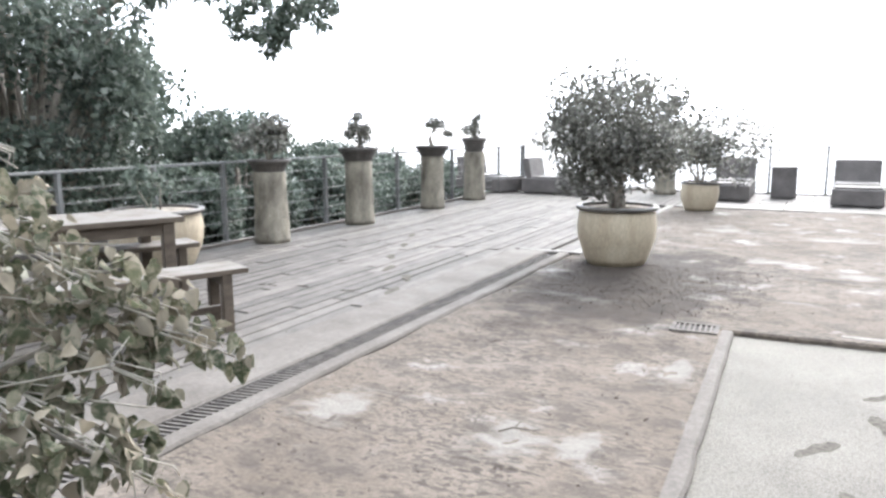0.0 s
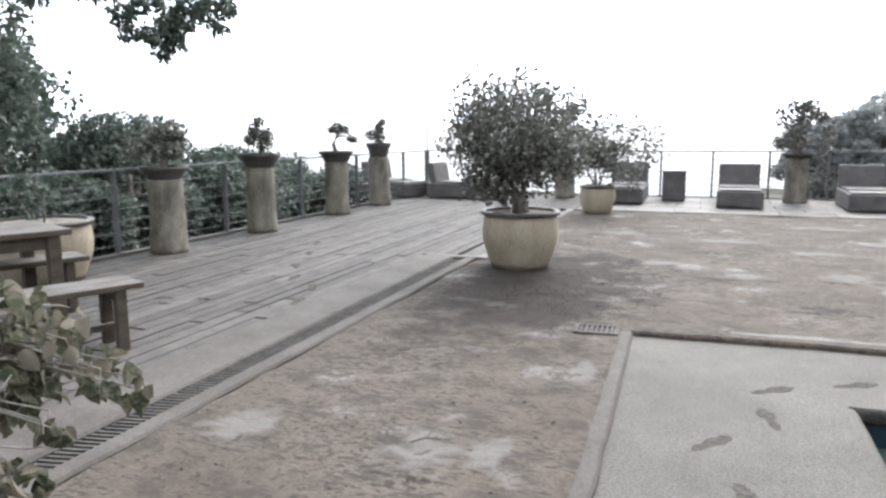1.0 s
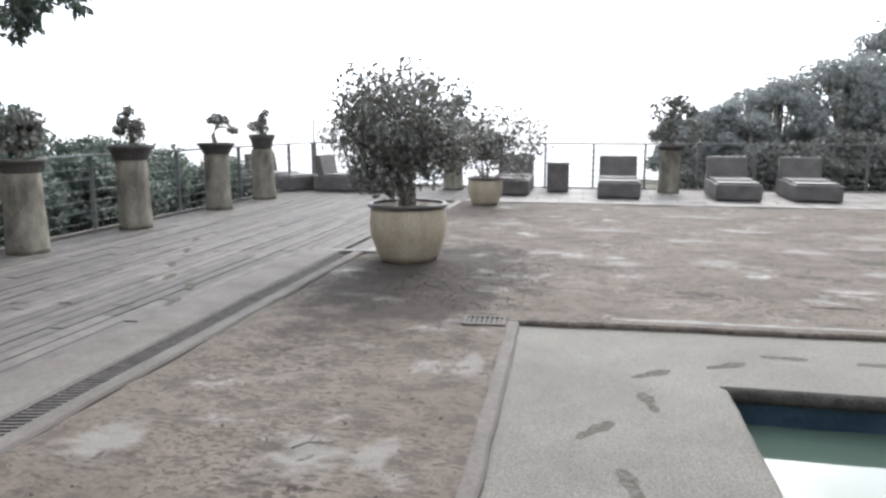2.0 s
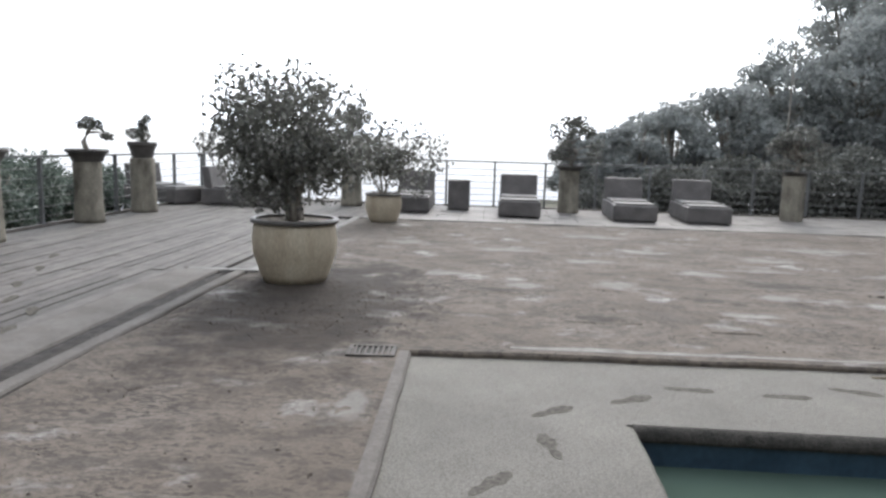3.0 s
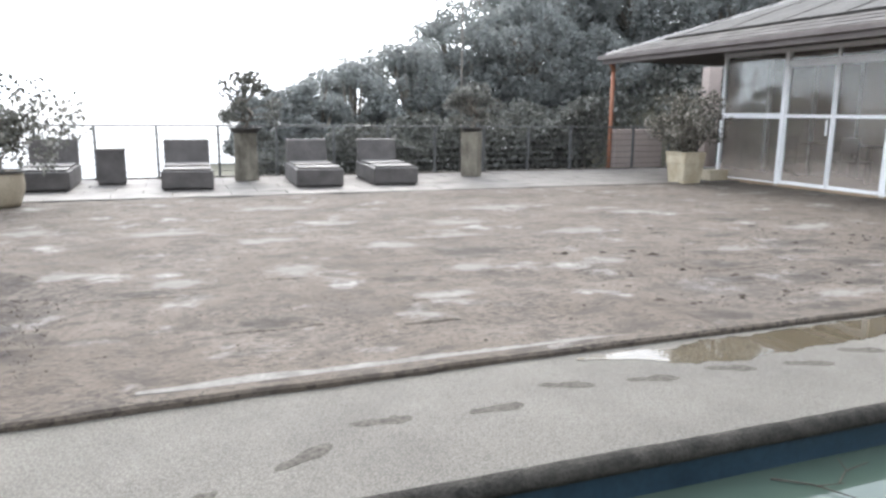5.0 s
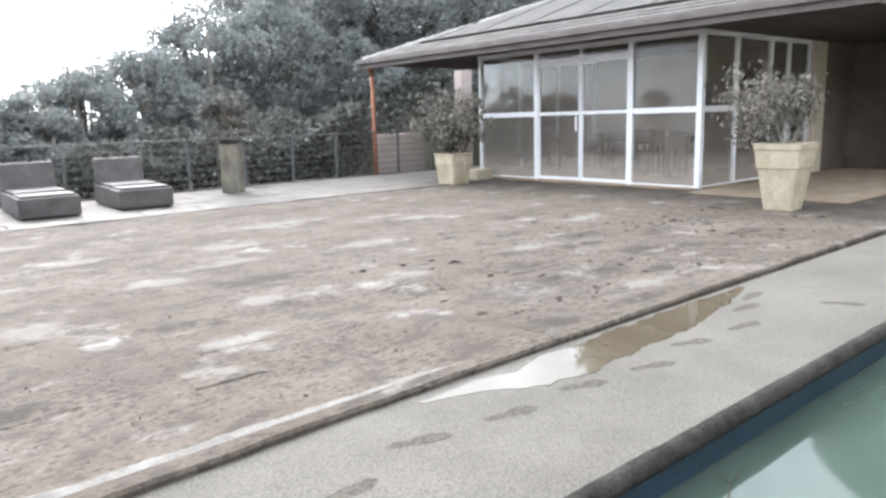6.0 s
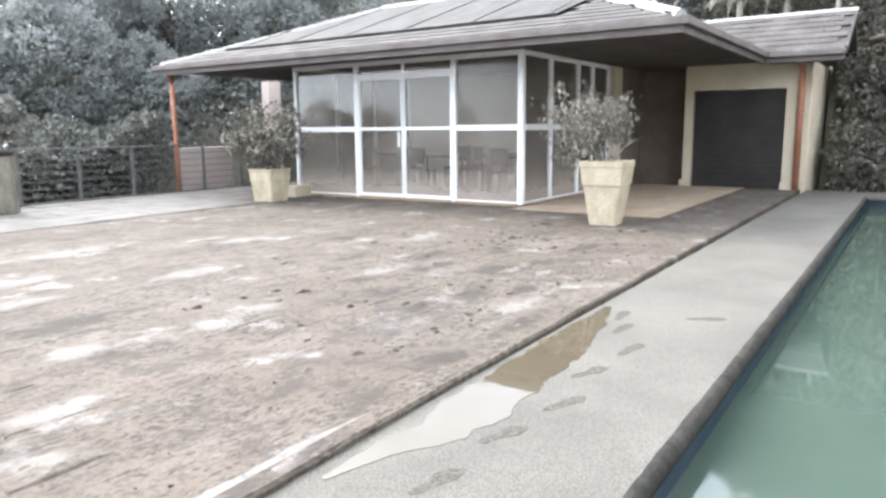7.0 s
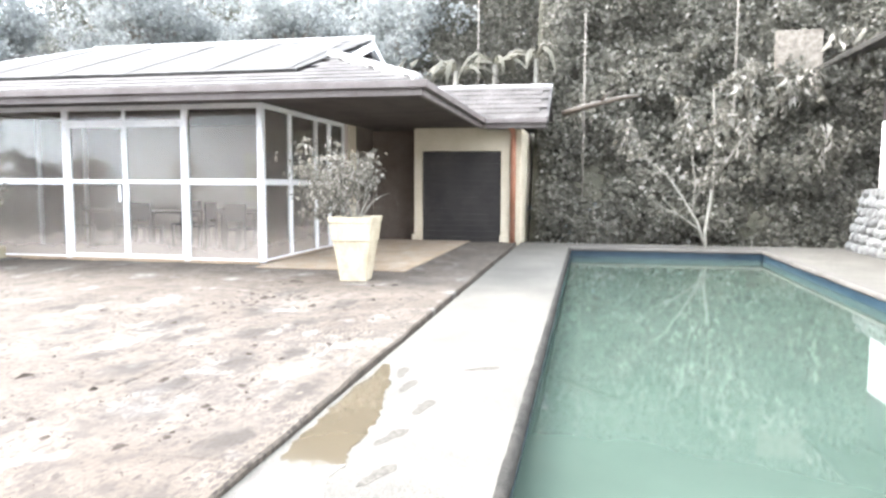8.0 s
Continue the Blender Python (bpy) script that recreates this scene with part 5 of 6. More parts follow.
roof_part("front_slope", slab3([(EAVE_X, EAVE_S, EAVE_Z), (EAVE_X, EAVE_N, EAVE_Z), (RIDGE_X, RN, RIDGE_Z), (RIDGE_X, GAB_Y - 0.15, RIDGE_Z), (HIP_X, GAB_Y - 0.15, HIP_Z)], 0.07), M_ROOF)
roof_part("back_slope", slab3([(17.7, EAVE_N, EAVE_Z), (17.7, 8.7, EAVE_Z), (RIDGE_X, GAB_Y - 0.15, RIDGE_Z), (RIDGE_X, RN, RIDGE_Z)], 0.07), M_ROOF)
roof_part("north_slope", slab3([(17.7, EAVE_N, EAVE_Z), (RIDGE_X, RN, RIDGE_Z), (EAVE_X, EAVE_N, EAVE_Z)], 0.07), M_ROOF)
roof_part("south_skirt", slab3([(EAVE_X, EAVE_S, EAVE_Z), (HIP_X, GAB_Y, HIP_Z), (17.6, GAB_Y, HIP_Z), (17.6, EAVE_S, EAVE_Z)], 0.07), M_RTILE)
# the upper sheet lies over the lower courses with a ragged edge
n, lower, upper = 60, [], []
for k in range(n + 1):
    y = 8.45 + (16.2 - 8.45) * k / n
    x = 11.05 + 0.05 * noise.noise((y * 2.3, 1, 4)) + 0.03 * noise.noise((y * 7, 2, 4))
    lower.append((x, y, EAVE_Z + (x - EAVE_X) * PITCH + 0.085))
    yy = GAB_Y - 0.2 + (RN - 0.1 - GAB_Y + 0.2) * k / n
    upper.append((RIDGE_X - 0.03, yy, RIDGE_Z + 0.035))
bm = bmesh.new()
va, vb = [bm.verts.new(p) for p in lower], [bm.verts.new(p) for p in upper]
vc = [bm.verts.new((p[0] + 0.03, p[1], p[2] - 0.05)) for p in lower]
for k in range(n):
    bm.faces.new((va[k], vb[k], vb[k + 1], va[k + 1]))
    bm.faces.new((vc[k], va[k], va[k + 1], vc[k + 1]))
roof_part("upper_sheet", bm, M_ROOF, "ash-covered upper roof sheets with a ragged edge")
for k in range(6):
    f = (k + 0.2) / 5
    y0, y1 = 8.3 + 7.0 * f, 8.3 + 7.0 * f
    roof_part("sheet_seam", tube([(11.07, y0, EAVE_Z + 0.77 * PITCH + 0.09), (RIDGE_X - 0.05, y1, RIDGE_Z + 0.035)], [0.011, 0.011], 6), M_RTILE, "dark seam between roof sheets")
roof_part("ridge_cap", tube([(RIDGE_X, GAB_Y - 0.25, RIDGE_Z + 0.03), (RIDGE_X, RN, RIDGE_Z + 0.03)], [0.09, 0.09], 8), M_RIDGE, "pale ridge cap")
roof_part("hip_cap", tube([(EAVE_X + 0.05, EAVE_S + 0.05, EAVE_Z + 0.03), (HIP_X, GAB_Y, HIP_Z + 0.06)], [0.09, 0.09], 8), M_RIDGE, "pale hip cap")
roof_part("hip_cap", tube([(EAVE_X + 0.05, EAVE_N - 0.05, EAVE_Z + 0.02), (RIDGE_X, RN, RIDGE_Z + 0.03)], [0.06, 0.06], 8), M_RIDGE, "pale hip cap")
bm = bmesh.new()
tri = [bm.verts.new(p) for p in ((HIP_X + 0.2, GAB_Y + 0.1, HIP_Z), (2 * RIDGE_X - HIP_X - 0.2, GAB_Y + 0.1, HIP_Z), (RIDGE_X, GAB_Y + 0.1, RIDGE_Z - 0.05))]
tr2 = [bm.verts.new((v.co.x, v.co.y + 0.1, v.co.z)) for v in tri]
bm.faces.new(tri)
bm.faces.new(tr2[::-1])
for k in range(3):
    bm.faces.new((tri[k], tri[(k + 1) % 3], tr2[(k + 1) % 3], tr2[k]))
roof_part("gable", bm, M_SHUT, "dark gable panel")
for sx in (-1, 1):
    x0 = RIDGE_X + sx * (RIDGE_X - HIP_X - 0.05)
    bm = bmesh.new()
    pts = [(RIDGE_X, RIDGE_Z - 0.01), (x0, HIP_Z + 0.01), (x0, HIP_Z - 0.11), (RIDGE_X, RIDGE_Z - 0.14)]
    fa = [bm.verts.new((x, GAB_Y - 0.26, z)) for x, z in pts]
    fb = [bm.verts.new((x, GAB_Y - 0.21, z)) for x, z in pts]
    bm.faces.new(fa)
    bm.faces.new(fb[::-1])
    for k in range(4):
        bm.faces.new((fa[k], fa[(k + 1) % 4], fb[(k + 1) % 4], fb[k]))
    roof_part("bargeboard", bm, M_WHITE, "white painted bargeboard")
# gutters and soffit
for x0, y0, x1, y1 in ((EAVE_X - 0.10, EAVE_S - 0.10, EAVE_X + 0.02, EAVE_N + 0.1), (EAVE_X + 0.02, EAVE_S - 0.10, 16.0, EAVE_S + 0.02), (EAVE_X + 0.02, EAVE_N - 0.02, 17.7, EAVE_N + 0.1)):
    roof_part("gutter", box(x0, y0, EAVE_Z - 0.09, x1, y1, EAVE_Z + 0.015, 0.012), M_FASCIA, "brown painted gutter")
for x0, y0, x1, y1 in ((EAVE_X - 0.02, EAVE_S - 0.02, EAVE_X + 0.04, EAVE_N), (EAVE_X + 0.04, EAVE_S - 0.02, 16.1, EAVE_S + 0.04)):
    roof_part("fascia", box(x0, y0, EAVE_Z - 0.19, x1, y1, EAVE_Z - 0.09, 0.006), M_FASCIA, "brown fascia board")
tagged(part("ceiling_soffit", box(EAVE_X + 0.04, EAVE_S + 0.04, GZ + 0.085, 17.6, EAVE_N - 0.02, GZ + 0.12), M_SOFFIT), "dark timber soffit under the eaves", "ceiling", kind="structure")

# porch post with its downpipe, low wall beyond the porch
post = thing("porch_post", 10.5, 17.33, 0.0, 0, "slim rusty red steel porch post", "post")
part("shaft", tube([(0, 0, 0), (0, 0, 2.55)], [0.05, 0.05], 12), M_RUST, post, smooth=True)
part("downpipe_elbow", tube([(0.0, -0.02, 2.35), (-0.09, -0.03, 2.5), (-0.17, -0.03, 2.62)], [0.035] * 3, 10), M_RUST, post, smooth=True)
part("foot_plate", box(-0.09, -0.09, 0, 0.09, 0.09, 0.015, 0.003), M_STEEL, post)
tagged(part("wall_low", box(11.4, 18.4, -2.2, 12.9, 18.6, 0.95, 0.015), M_ROOM), "low cream plastered wall beyond the porch", "wall", kind="structure")
tagged(part("wall_column", box(14.75, 18.9, -2.2, 15.2, 19.2, 2.7, 0.02), M_ROOM), "cream plastered column among the trees", "wall", kind="structure")

tagged(part("wall_corner_pier", box(BACK + 0.15, GY0 - 0.10, -0.1, BACK + 0.62, GY0 - 0.062, 2.6, 0.01), M_PLASTER), "cream plastered pier at the end of the glass", "wall", kind="structure")

# ---- the garage ----
FX = 16.8
tagged(part("wall_garage_left", box(FX, 7.81, -0.1, FX + 0.2, 7.99, 2.62), M_PLASTER), "cream plastered garage wall", "wall", kind="structure")
tagged(part("wall_garage_top", box(FX, 5.96, 2.09, FX + 0.2, 7.81, 2.62), M_PLASTER), "cream plastered lintel over the garage door", "wall", kind="structure")
tagged(part("wall_garage_right", box(FX, 5.74, -0.1, FX + 0.2, 5.96, 2.62), M_PLASTER), "cream plastered garage pier", "wall", kind="structure")
tagged(part("wall_garage_side", box(FX + 0.15, 5.52, -0.1, 20.0, 5.68, 2.62), M_PLASTER), "cream garage side wall", "wall", kind="structure")
tagged(part("wall_garage_inner", box(FX + 0.2, 7.83, -0.1, 20.0, 7.99, 2.62), M_BROWN), "brown garage inner wall", "wall", kind="structure")
for y0, y1 in ((7.81, 8.05), (5.72, 5.98)):
    tagged(part("trim_plinth", box(FX - 0.03, y0, -0.1, FX, y1, 0.16, 0.01), M_PLASTER), "cream plinth at the garage pier", "trim", kind="structure")
tagged(part("wall_recess_back", box(17.3, 7.99, -0.1, 17.45, GY0 - 0.06, 2.6), M_BROWN), "dark brown end wall of the recess", "wall", kind="structure")
shutter = thing("door_3", FX + 0.1, 6.88, 0.0, 0, "closed dark brown slatted garage shutter", "garage door", kind="structure")
bm = box(-0.02, -0.92, -0.04, 0.02, 0.92, 0.092, 0.006)
sm = bpy.data.meshes.new("slat")
for v in bm.verts:
    v.co.x += 0.012 * (1 if v.co.z < 0.02 else -1)
bm.to_mesh(sm)
bm.free()
sm.materials.append(M_SHUT)
for k in range(16):
    ob = new("slat", sm)
    ob.parent = shutter
    ob.matrix_basis = pose(0, 0, 0.02 + k * 0.13)
pipe = thing("downpipe", FX - 0.07, 5.68, 0.0, 0, "orange-red downpipe on the garage pier", "downpipe")
part("pipe", tube([(0, 0, 0), (0, 0, 2.35), (-0.1, 0, 2.5), (-0.45, 0.02, 2.6)], [0.065] * 4, 12), M_RUST, pipe, smooth=True)
for z in (0.5, 1.6):
    part("bracket", box(-0.055, -0.06, z, 0.07, 0.06, z + 0.03, 0.004), M_STEEL, pipe)
gr = thing("roof_garage", 16.05, 6.3, EAVE_Z, 0, "small tiled garage roof under pale ash", "roof", kind="structure")
def gr_part(name, bm, mat, label=""):
    ob = part(name, bm, mat, gr, label)
    ob.matrix_parent_inverse = gr.matrix_world.inverted()
    return ob


G_E, G_R, G_S, G_RZ = 16.05, 17.75, 4.92, 3.60
gr_part("slope", slab3([(G_E, G_S, EAVE_Z), (G_E, 8.3, EAVE_Z), (G_R, 8.3, G_RZ), (G_R, G_S, G_RZ)], 0.06), M_RTILE)
gr_part("slope", slab3([(2 * G_R - G_E, 8.3, EAVE_Z), (2 * G_R - G_E, G_S, EAVE_Z), (G_R, G_S, G_RZ), (G_R, 8.3, G_RZ)], 0.06), M_RTILE)
gr_part("gutter", box(G_E - 0.12, G_S - 0.03, EAVE_Z - 0.09, G_E, EAVE_S - 0.1, EAVE_Z + 0.015, 0.012), M_FASCIA, "brown painted gutter")
gr_part("fascia", box(G_E - 0.03, G_S, EAVE_Z - 0.19, G_E + 0.03, EAVE_S - 0.02, EAVE_Z - 0.09, 0.006), M_FASCIA, "brown fascia board")
gr_part("ridge_cap", tube([(G_R, G_S - 0.05, G_RZ + 0.02), (G_R, 8.3, G_RZ + 0.02)], [0.07, 0.07], 8), M_RIDGE, "pale ridge cap")
gr_part("bargeboard", slab3([(G_E - 0.02, G_S - 0.05, EAVE_Z + 0.05), (G_R, G_S - 0.05, G_RZ + 0.05), (G_R, G_S, G_RZ + 0.05), (G_E - 0.02, G_S, EAVE_Z + 0.05)], 0.16), M_SHUT, "dark brown bargeboard")
gr_part("soffit", box(G_E + 0.03, G_S, GZ + 0.03, FX, EAVE_S, GZ + 0.06), M_SOFFIT)

# ---- the house on the far side of the pool ----
house = thing("poolside_house", 11, -2.3, -0.06, 0, "white rendered house with a rough stone base", "house")
def house_part(name, bm, mat, label=""):
    ob = part(name, bm, mat, house, label)
    ob.matrix_parent_inverse = house.matrix_world.inverted()
    return ob


house_part("wall", box(5.0, -2.4, -0.06, 17.2, -2.0, 2.66, 0.02), M_WALLW)
# dark upper wall puts the shade under the eaves into its colour
house_part("upper_wall", box(5.0, -2.4, 2.66, 17.2, -2.01, 3.75, 0.02), M_SHUT, "dark upper wall standing in for shade under the eaves")
house_part("roof", slab3([(4.0, -1.0, 4.0), (4.0, -4.5, 5.1), (18.6, -4.5, 5.1), (18.6, -1.0, 4.0)], 0.06), M_RTILE)
house_part("fascia", box(4.0, -1.04, 3.90, 18.6, -0.99, 3.99, 0.008), M_COPING)
rng = np.random.default_rng(77)
bm = bmesh.new()
bmesh.ops.create_icosphere(bm, subdivisions=2, radius=0.5)
for v in bm.verts:
    v.co += v.co.normalized() * 0.12 * noise.noise(v.co * 2.5)
stone_mesh = bpy.data.meshes.new("stone")
bm.to_mesh(stone_mesh)
bm.free()
stone_mesh.materials.append(M_STONE)
wall_core = house_part("stone_base", box(8.0, -2.0, -0.06, 16.6, -1.55, 1.15, 0.03), M_STONE, "rough white stone base wall")
for row in range(7):
    x = 12.2 + rng.uniform(0, 0.2)
    while x < 16.85 - row * 0.06:
        w = rng.uniform(0.22, 0.38)
        ob = new("stone", stone_mesh)
        ob.parent = wall_core
        ob.matrix_parent_inverse = wall_core.matrix_world.inverted()
        ob.matrix_basis = Matrix.LocRotScale((x + w / 2, -1.42 - row * 0.035, 0.03 + row * 0.185), Euler((rng.uniform(0, 6), 0.2 * rng.normal(), 0.2 * rng.normal())), (w * 1.15, 0.3, 0.24))
        x += w

# ---- hedge, hillside and trees ----


def foliage_bank(name, n, size, place, mat, label, seed, droop=0.4):
    r = np.random.default_rng(seed)
    tagged(leaf_object(name, place(r, n), size, mat, None, seed, droop), label, "foliage", kind="stuff")


def hedge_places(r, n):
    y, z = r.uniform(-4.2, 9.0, n), r.uniform(0, 1, n) ** 0.85 * 8.0 - 0.05
    lump = np.array([noise.noise((a * 0.9, b * 0.9, 2)) + 0.5 * noise.noise((a * 2.4, b * 2.4, 8)) for a, b in zip(y, z)])
    x = 17.95 + 0.30 * z - 0.55 * lump + r.uniform(0, 0.45, n)
    return np.stack([np.maximum(x, np.where(y > 5.25, 19.6 + 0.2 * z, 17.3)), y, z], 1)


foliage_bank("hedge_foliage", 125000, 0.125, hedge_places, M_LEAF_HEDGE, "tall bank of dark dusty leaves behind the pool", 51, 0.9)
tagged(part("hedge_core", slab3([(18.3, -6, 0.0), (18.3, 5.4, 0.0), (21.5, 5.4, 9.0), (21.5, -6, 9.0)], 0.3), M_EARTH), "dark earth bank behind the hedge", "hillside", kind="structure")


def hill_places(x0, x1, y0, y1):
    def go(r, n):
        k = n // 60
        cx, cy = r.uniform(x0, x1, k), r.uniform(y0, y1, k)
        cz = np.array([hill(a, b) for a, b in zip(cx, cy)]) + r.uniform(0.2, 0.9, k)
        j = r.integers(k, size=n)
        d = r.normal(size=(n, 3))
        d /= np.linalg.norm(d, axis=1)[:, None]
        return np.stack([cx, cy, cz], 1)[j] + d * r.uniform(0.5, 1.0, (n, 1)) * [0.9, 0.9, 0.7]
    return go


foliage_bank("undergrowth", 90000, 0.17, hill_places(2, 30, 19.2, 36), M_LEAF_BANK, "dusty undergrowth on the hillside behind the railing", 52)
foliage_bank("undergrowth", 55000, 0.19, hill_places(19.0, 34, -8, 20), M_LEAF_BG, "dusty undergrowth on the slope above the pool", 53)
foliage_bank("undergrowth", 60000, 0.15, hill_places(-16, -7.6, -2, 19), M_LEAF_L, "dark undergrowth below the deck railing", 54)


def bank_places(r, n):
    x, y = r.uniform(2.0, 11.1, n), r.uniform(18.2, 20.6, n)
    top = np.array([0.35 + (a - 2) * 0.13 + 0.9 * noise.noise((a * 0.8, b * 0.8, 6)) for a, b in zip(x, y)])
    return np.stack([x, y, top - (top + 3.0) * r.uniform(0, 1, n) ** 1.6], 1)


foliage_bank("shrub_bank", 46000, 0.12, bank_places, M_LEAF_BANK, "dusty shrubs close behind the far railing", 55)


def tree(x, y, top, crown_r, crown_h, seed, leaves, leaf, mat, label, bare=0.0, lean=(0, 0)):
    """Tapered trunk, limbs, and a crown of leaves in uneven clumps."""
    r = np.random.default_rng(seed)
    z0 = hill(x, y) - 0.2
    t = thing("tree", x, y, z0, 0, label, "tree", "trees round the terrace")
    h = top - z0
    base = h - crown_h
    pts = [(0, 0, 0)]
    for k in range(1, 6):
        pts.append((lean[0] * k / 5 + r.normal(0, 0.1), lean[1] * k / 5 + r.normal(0, 0.1), (base + crown_h * 0.55) * k / 5))
    r0 = 0.10 + 0.018 * h
    limbs = [(pts, [r0 * (1 - 0.15 * k) for k in range(6)])]
    cs, rs = [], []
    m = int(50 + crown_r * 34)
    for k in range(m):
        d = Vector(r.normal(size=3)).normalized()
        q = Vector((lean[0] + d.x * crown_r * r.uniform(0.45, 0.95), lean[1] + d.y * crown_r * r.uniform(0.45, 0.95), base + crown_h * (0.5 + 0.46 * d.z * r.uniform(0.6, 1.0))))
        cs.append(tuple(q))
        rs.append(crown_r * r.uniform(0.12, 0.32))
        if k % 3 == 0:
            a = Vector(pts[3 + k % 3])
            mid = a.lerp(q, 0.55) + Vector((0, 0, 0.12 * crown_r))
            limbs.append(([a, mid, q], [r0 * 0.4, r0 * 0.25, r0 * 0.08]))
    part("trunk", limb_mesh(limbs, 7), M_BARK, t, smooth=True)
    leaf_object("crown", clumps(r, cs, rs, leaves), leaf, mat, t, seed, 0.5)
    return t


HILL_LABEL = "dusty grey-green tree on the slope behind the railing"
for k, (x, y, top, cr, ch) in enumerate(((2.5, 20.3, 2.0, 0.9, 2.6), (3.8, 20.8, 2.5, 1.1, 3.2), (5.2, 22.0, 3.0, 1.5, 4.0), (7.0, 22.5, 3.7, 1.7, 4.2), (8.8, 23.5, 4.9, 2.0, 5.0), (11.0, 23.0, 5.6, 2.0, 5.5), (13.2, 25.0, 7.6, 2.3, 6.0),
                                         (13.6, 29.0, 9.6, 2.3, 6.5), (16.0, 24.0, 7.5, 2.5, 5.5), (19.5, 23.0, 9.0, 2.6, 6.0), (20.8, 17.5, 8.2, 2.4, 5.0), (21.5, 13.0, 7.6, 2.3, 5.0), (22.0, 9.0, 7.8, 2.3, 5.0),
                                         (24.0, 4.0, 9.5, 2.5, 5.0), (23.5, -0.5, 9.0, 2.4, 5.0), (15.3, 25.6, 5.6, 2.2, 6.0), (13.4, 22.2, 4.2, 1.6, 4.5), (17.6, 21.5, 6.5, 2.0, 5.5), (15.5, 29.0, 10.5, 2.8, 6.5), (27.5, 7.5, 12.4, 2.0, 4.0), (28.5, 11.5, 13.0, 2.2, 4.5), (26.5, 3.6, 11.6, 1.9, 4.0), (28.0, 0.0, 12.6, 2.2, 4.5))):
    tree(x, y, top, cr, ch, 100 + k, int(9500 + 5500 * cr), 0.085 + 0.014 * cr, M_LEAF_BG, HILL_LABEL)
LEFT_LABEL = "dark drooping tree below the deck railing"
# the last two stand out of view, added to shade the deck's near end
for k, (x, y, top, cr, ch) in enumerate(((-11.0, 7.0, 4.7, 2.3, 5.0), (-9.6, 3.6, 6.6, 2.2, 5.6), (-10.2, 10.6, 1.95, 1.5, 3.0), (-12.4, 13.0, 1.8, 1.6, 3.0), (-11.0, 14.8, 1.3, 1.5, 2.6), (-12.0, 17.5, 1.1, 1.5, 2.4), (-9.0, 8.3, 1.1, 1.0, 2.2), (-9.6, 12.6, 1.0, 1.1, 2.2),
                                         (-13.5, 10.0, 3.2, 1.8, 4.0), (-14, 21, 0.6, 2.0, 2.6), (-10.5, 20, 0.5, 1.6, 2.4), (-9.4, 0.2, 7.5, 2.6, 6.0), (-8.8, -4.5, 7.0, 2.4, 5.5))):
    tree(x, y, top, cr, ch, 140 + k, int(8000 + 5000 * cr), 0.085 + 0.014 * cr, M_LEAF_L, LEFT_LABEL)

# the bough that hangs over the deck
bough = thing("hanging_bough", -9.6, 6.9, 2.72, 0, "leafy dark bough reaching over the deck from a tree", "bough")
r = np.random.default_rng(61)
tagged_limbs = [([(-0.6, -0.2, -0.3), (0.7, 0.6, 0.75), (1.7, 1.3, 0.9), (2.5, 1.8, 0.55)], [0.06, 0.045, 0.03, 0.01]), ([(1.2, 0.95, 0.85), (2.2, 1.0, 1.0), (3.2, 1.6, 0.85)], [0.03, 0.022, 0.008]),
                ([(1.7, 1.3, 0.9), (1.9, 1.9, 0.7), (2.0, 2.2, 0.3)], [0.025, 0.018, 0.006])]
part("limb", limb_mesh(tagged_limbs, 7), M_BARK, bough, smooth=True)
cs = [(2.45, 1.75, 0.35), (2.3, 1.6, 0.1), (2.6, 1.9, 0.6), (2.1, 1.5, 0.6), (2.9, 1.5, 0.75), (3.2, 1.65, 0.6), (3.3, 1.75, 0.45), (1.5, 1.2, 0.8), (2.0, 2.1, 0.35), (0.9, 0.8, 0.7), (2.2, 1.7, -0.1), (1.7, 1.6, 0.2), (1.9, 1.7, 0.15), (2.45, 1.7, 0.05), (3.2, 1.7, 0.2), (3.0, 1.7, 0.35), (1.55, 1.6, 0.45)]
leaf_object("foliage", clumps(r, cs, [0.26, 0.2, 0.28, 0.24, 0.24, 0.2, 0.16, 0.3, 0.2, 0.3, 0.14, 0.16, 0.18, 0.16, 0.12, 0.16, 0.2], 1900), 0.13, M_LEAF_L, bough, 61, 0.9, 0.25)

# slender tree in front of the hedge
small = thing("slender_tree", 16.72, 1.5, -0.05, 0, "slender pale forked tree with ash-coated leaves by the pool", "tree")
r = np.random.default_rng(62)
limbs = []
main = [([(0, 0, 0), (0.0, 0.03, 0.3), (0.02, -0.06, 0.9), (0.0, -0.12, 1.7), (0.02, -0.1, 2.6), (0.0, -0.05, 3.4)], [0.05, 0.045, 0.038, 0.03, 0.02, 0.008]),
        ([(0, 0.02, 0.1), (0.0, 0.2, 0.6), (0.02, 0.5, 1.1), (0.02, 0.85, 1.6), (0.0, 1.25, 1.9)], [0.04, 0.032, 0.026, 0.018, 0.008]),
        ([(0, 0.12, 0.4), (0.02, 0.6, 0.75), (0.02, 1.05, 0.95)], [0.022, 0.015, 0.006]),
        ([(0.0, 0.3, 0.75), (0.0, 0.25, 1.4), (0.0, 0.35, 2.1)], [0.022, 0.016, 0.006]),
        ([(0.0, -0.12, 1.5), (0, -0.5, 2.1), (0, -0.8, 2.5)], [0.02, 0.014, 0.005])]
limbs += main
tips = []
for pts, rad in main:
    for _ in range(6):
        i = r.integers(1, len(pts))
        a = Vector(pts[i])
        d = Vector((r.normal(0, 0.3), r.normal(0, 0.5), r.uniform(0.1, 0.7)))
        limbs.append(([a, a + d * 0.4, a + d * 0.7], [0.010, 0.007, 0.003]))
        tips += [tuple(a + d * 0.4), tuple(a + d * 0.7)]
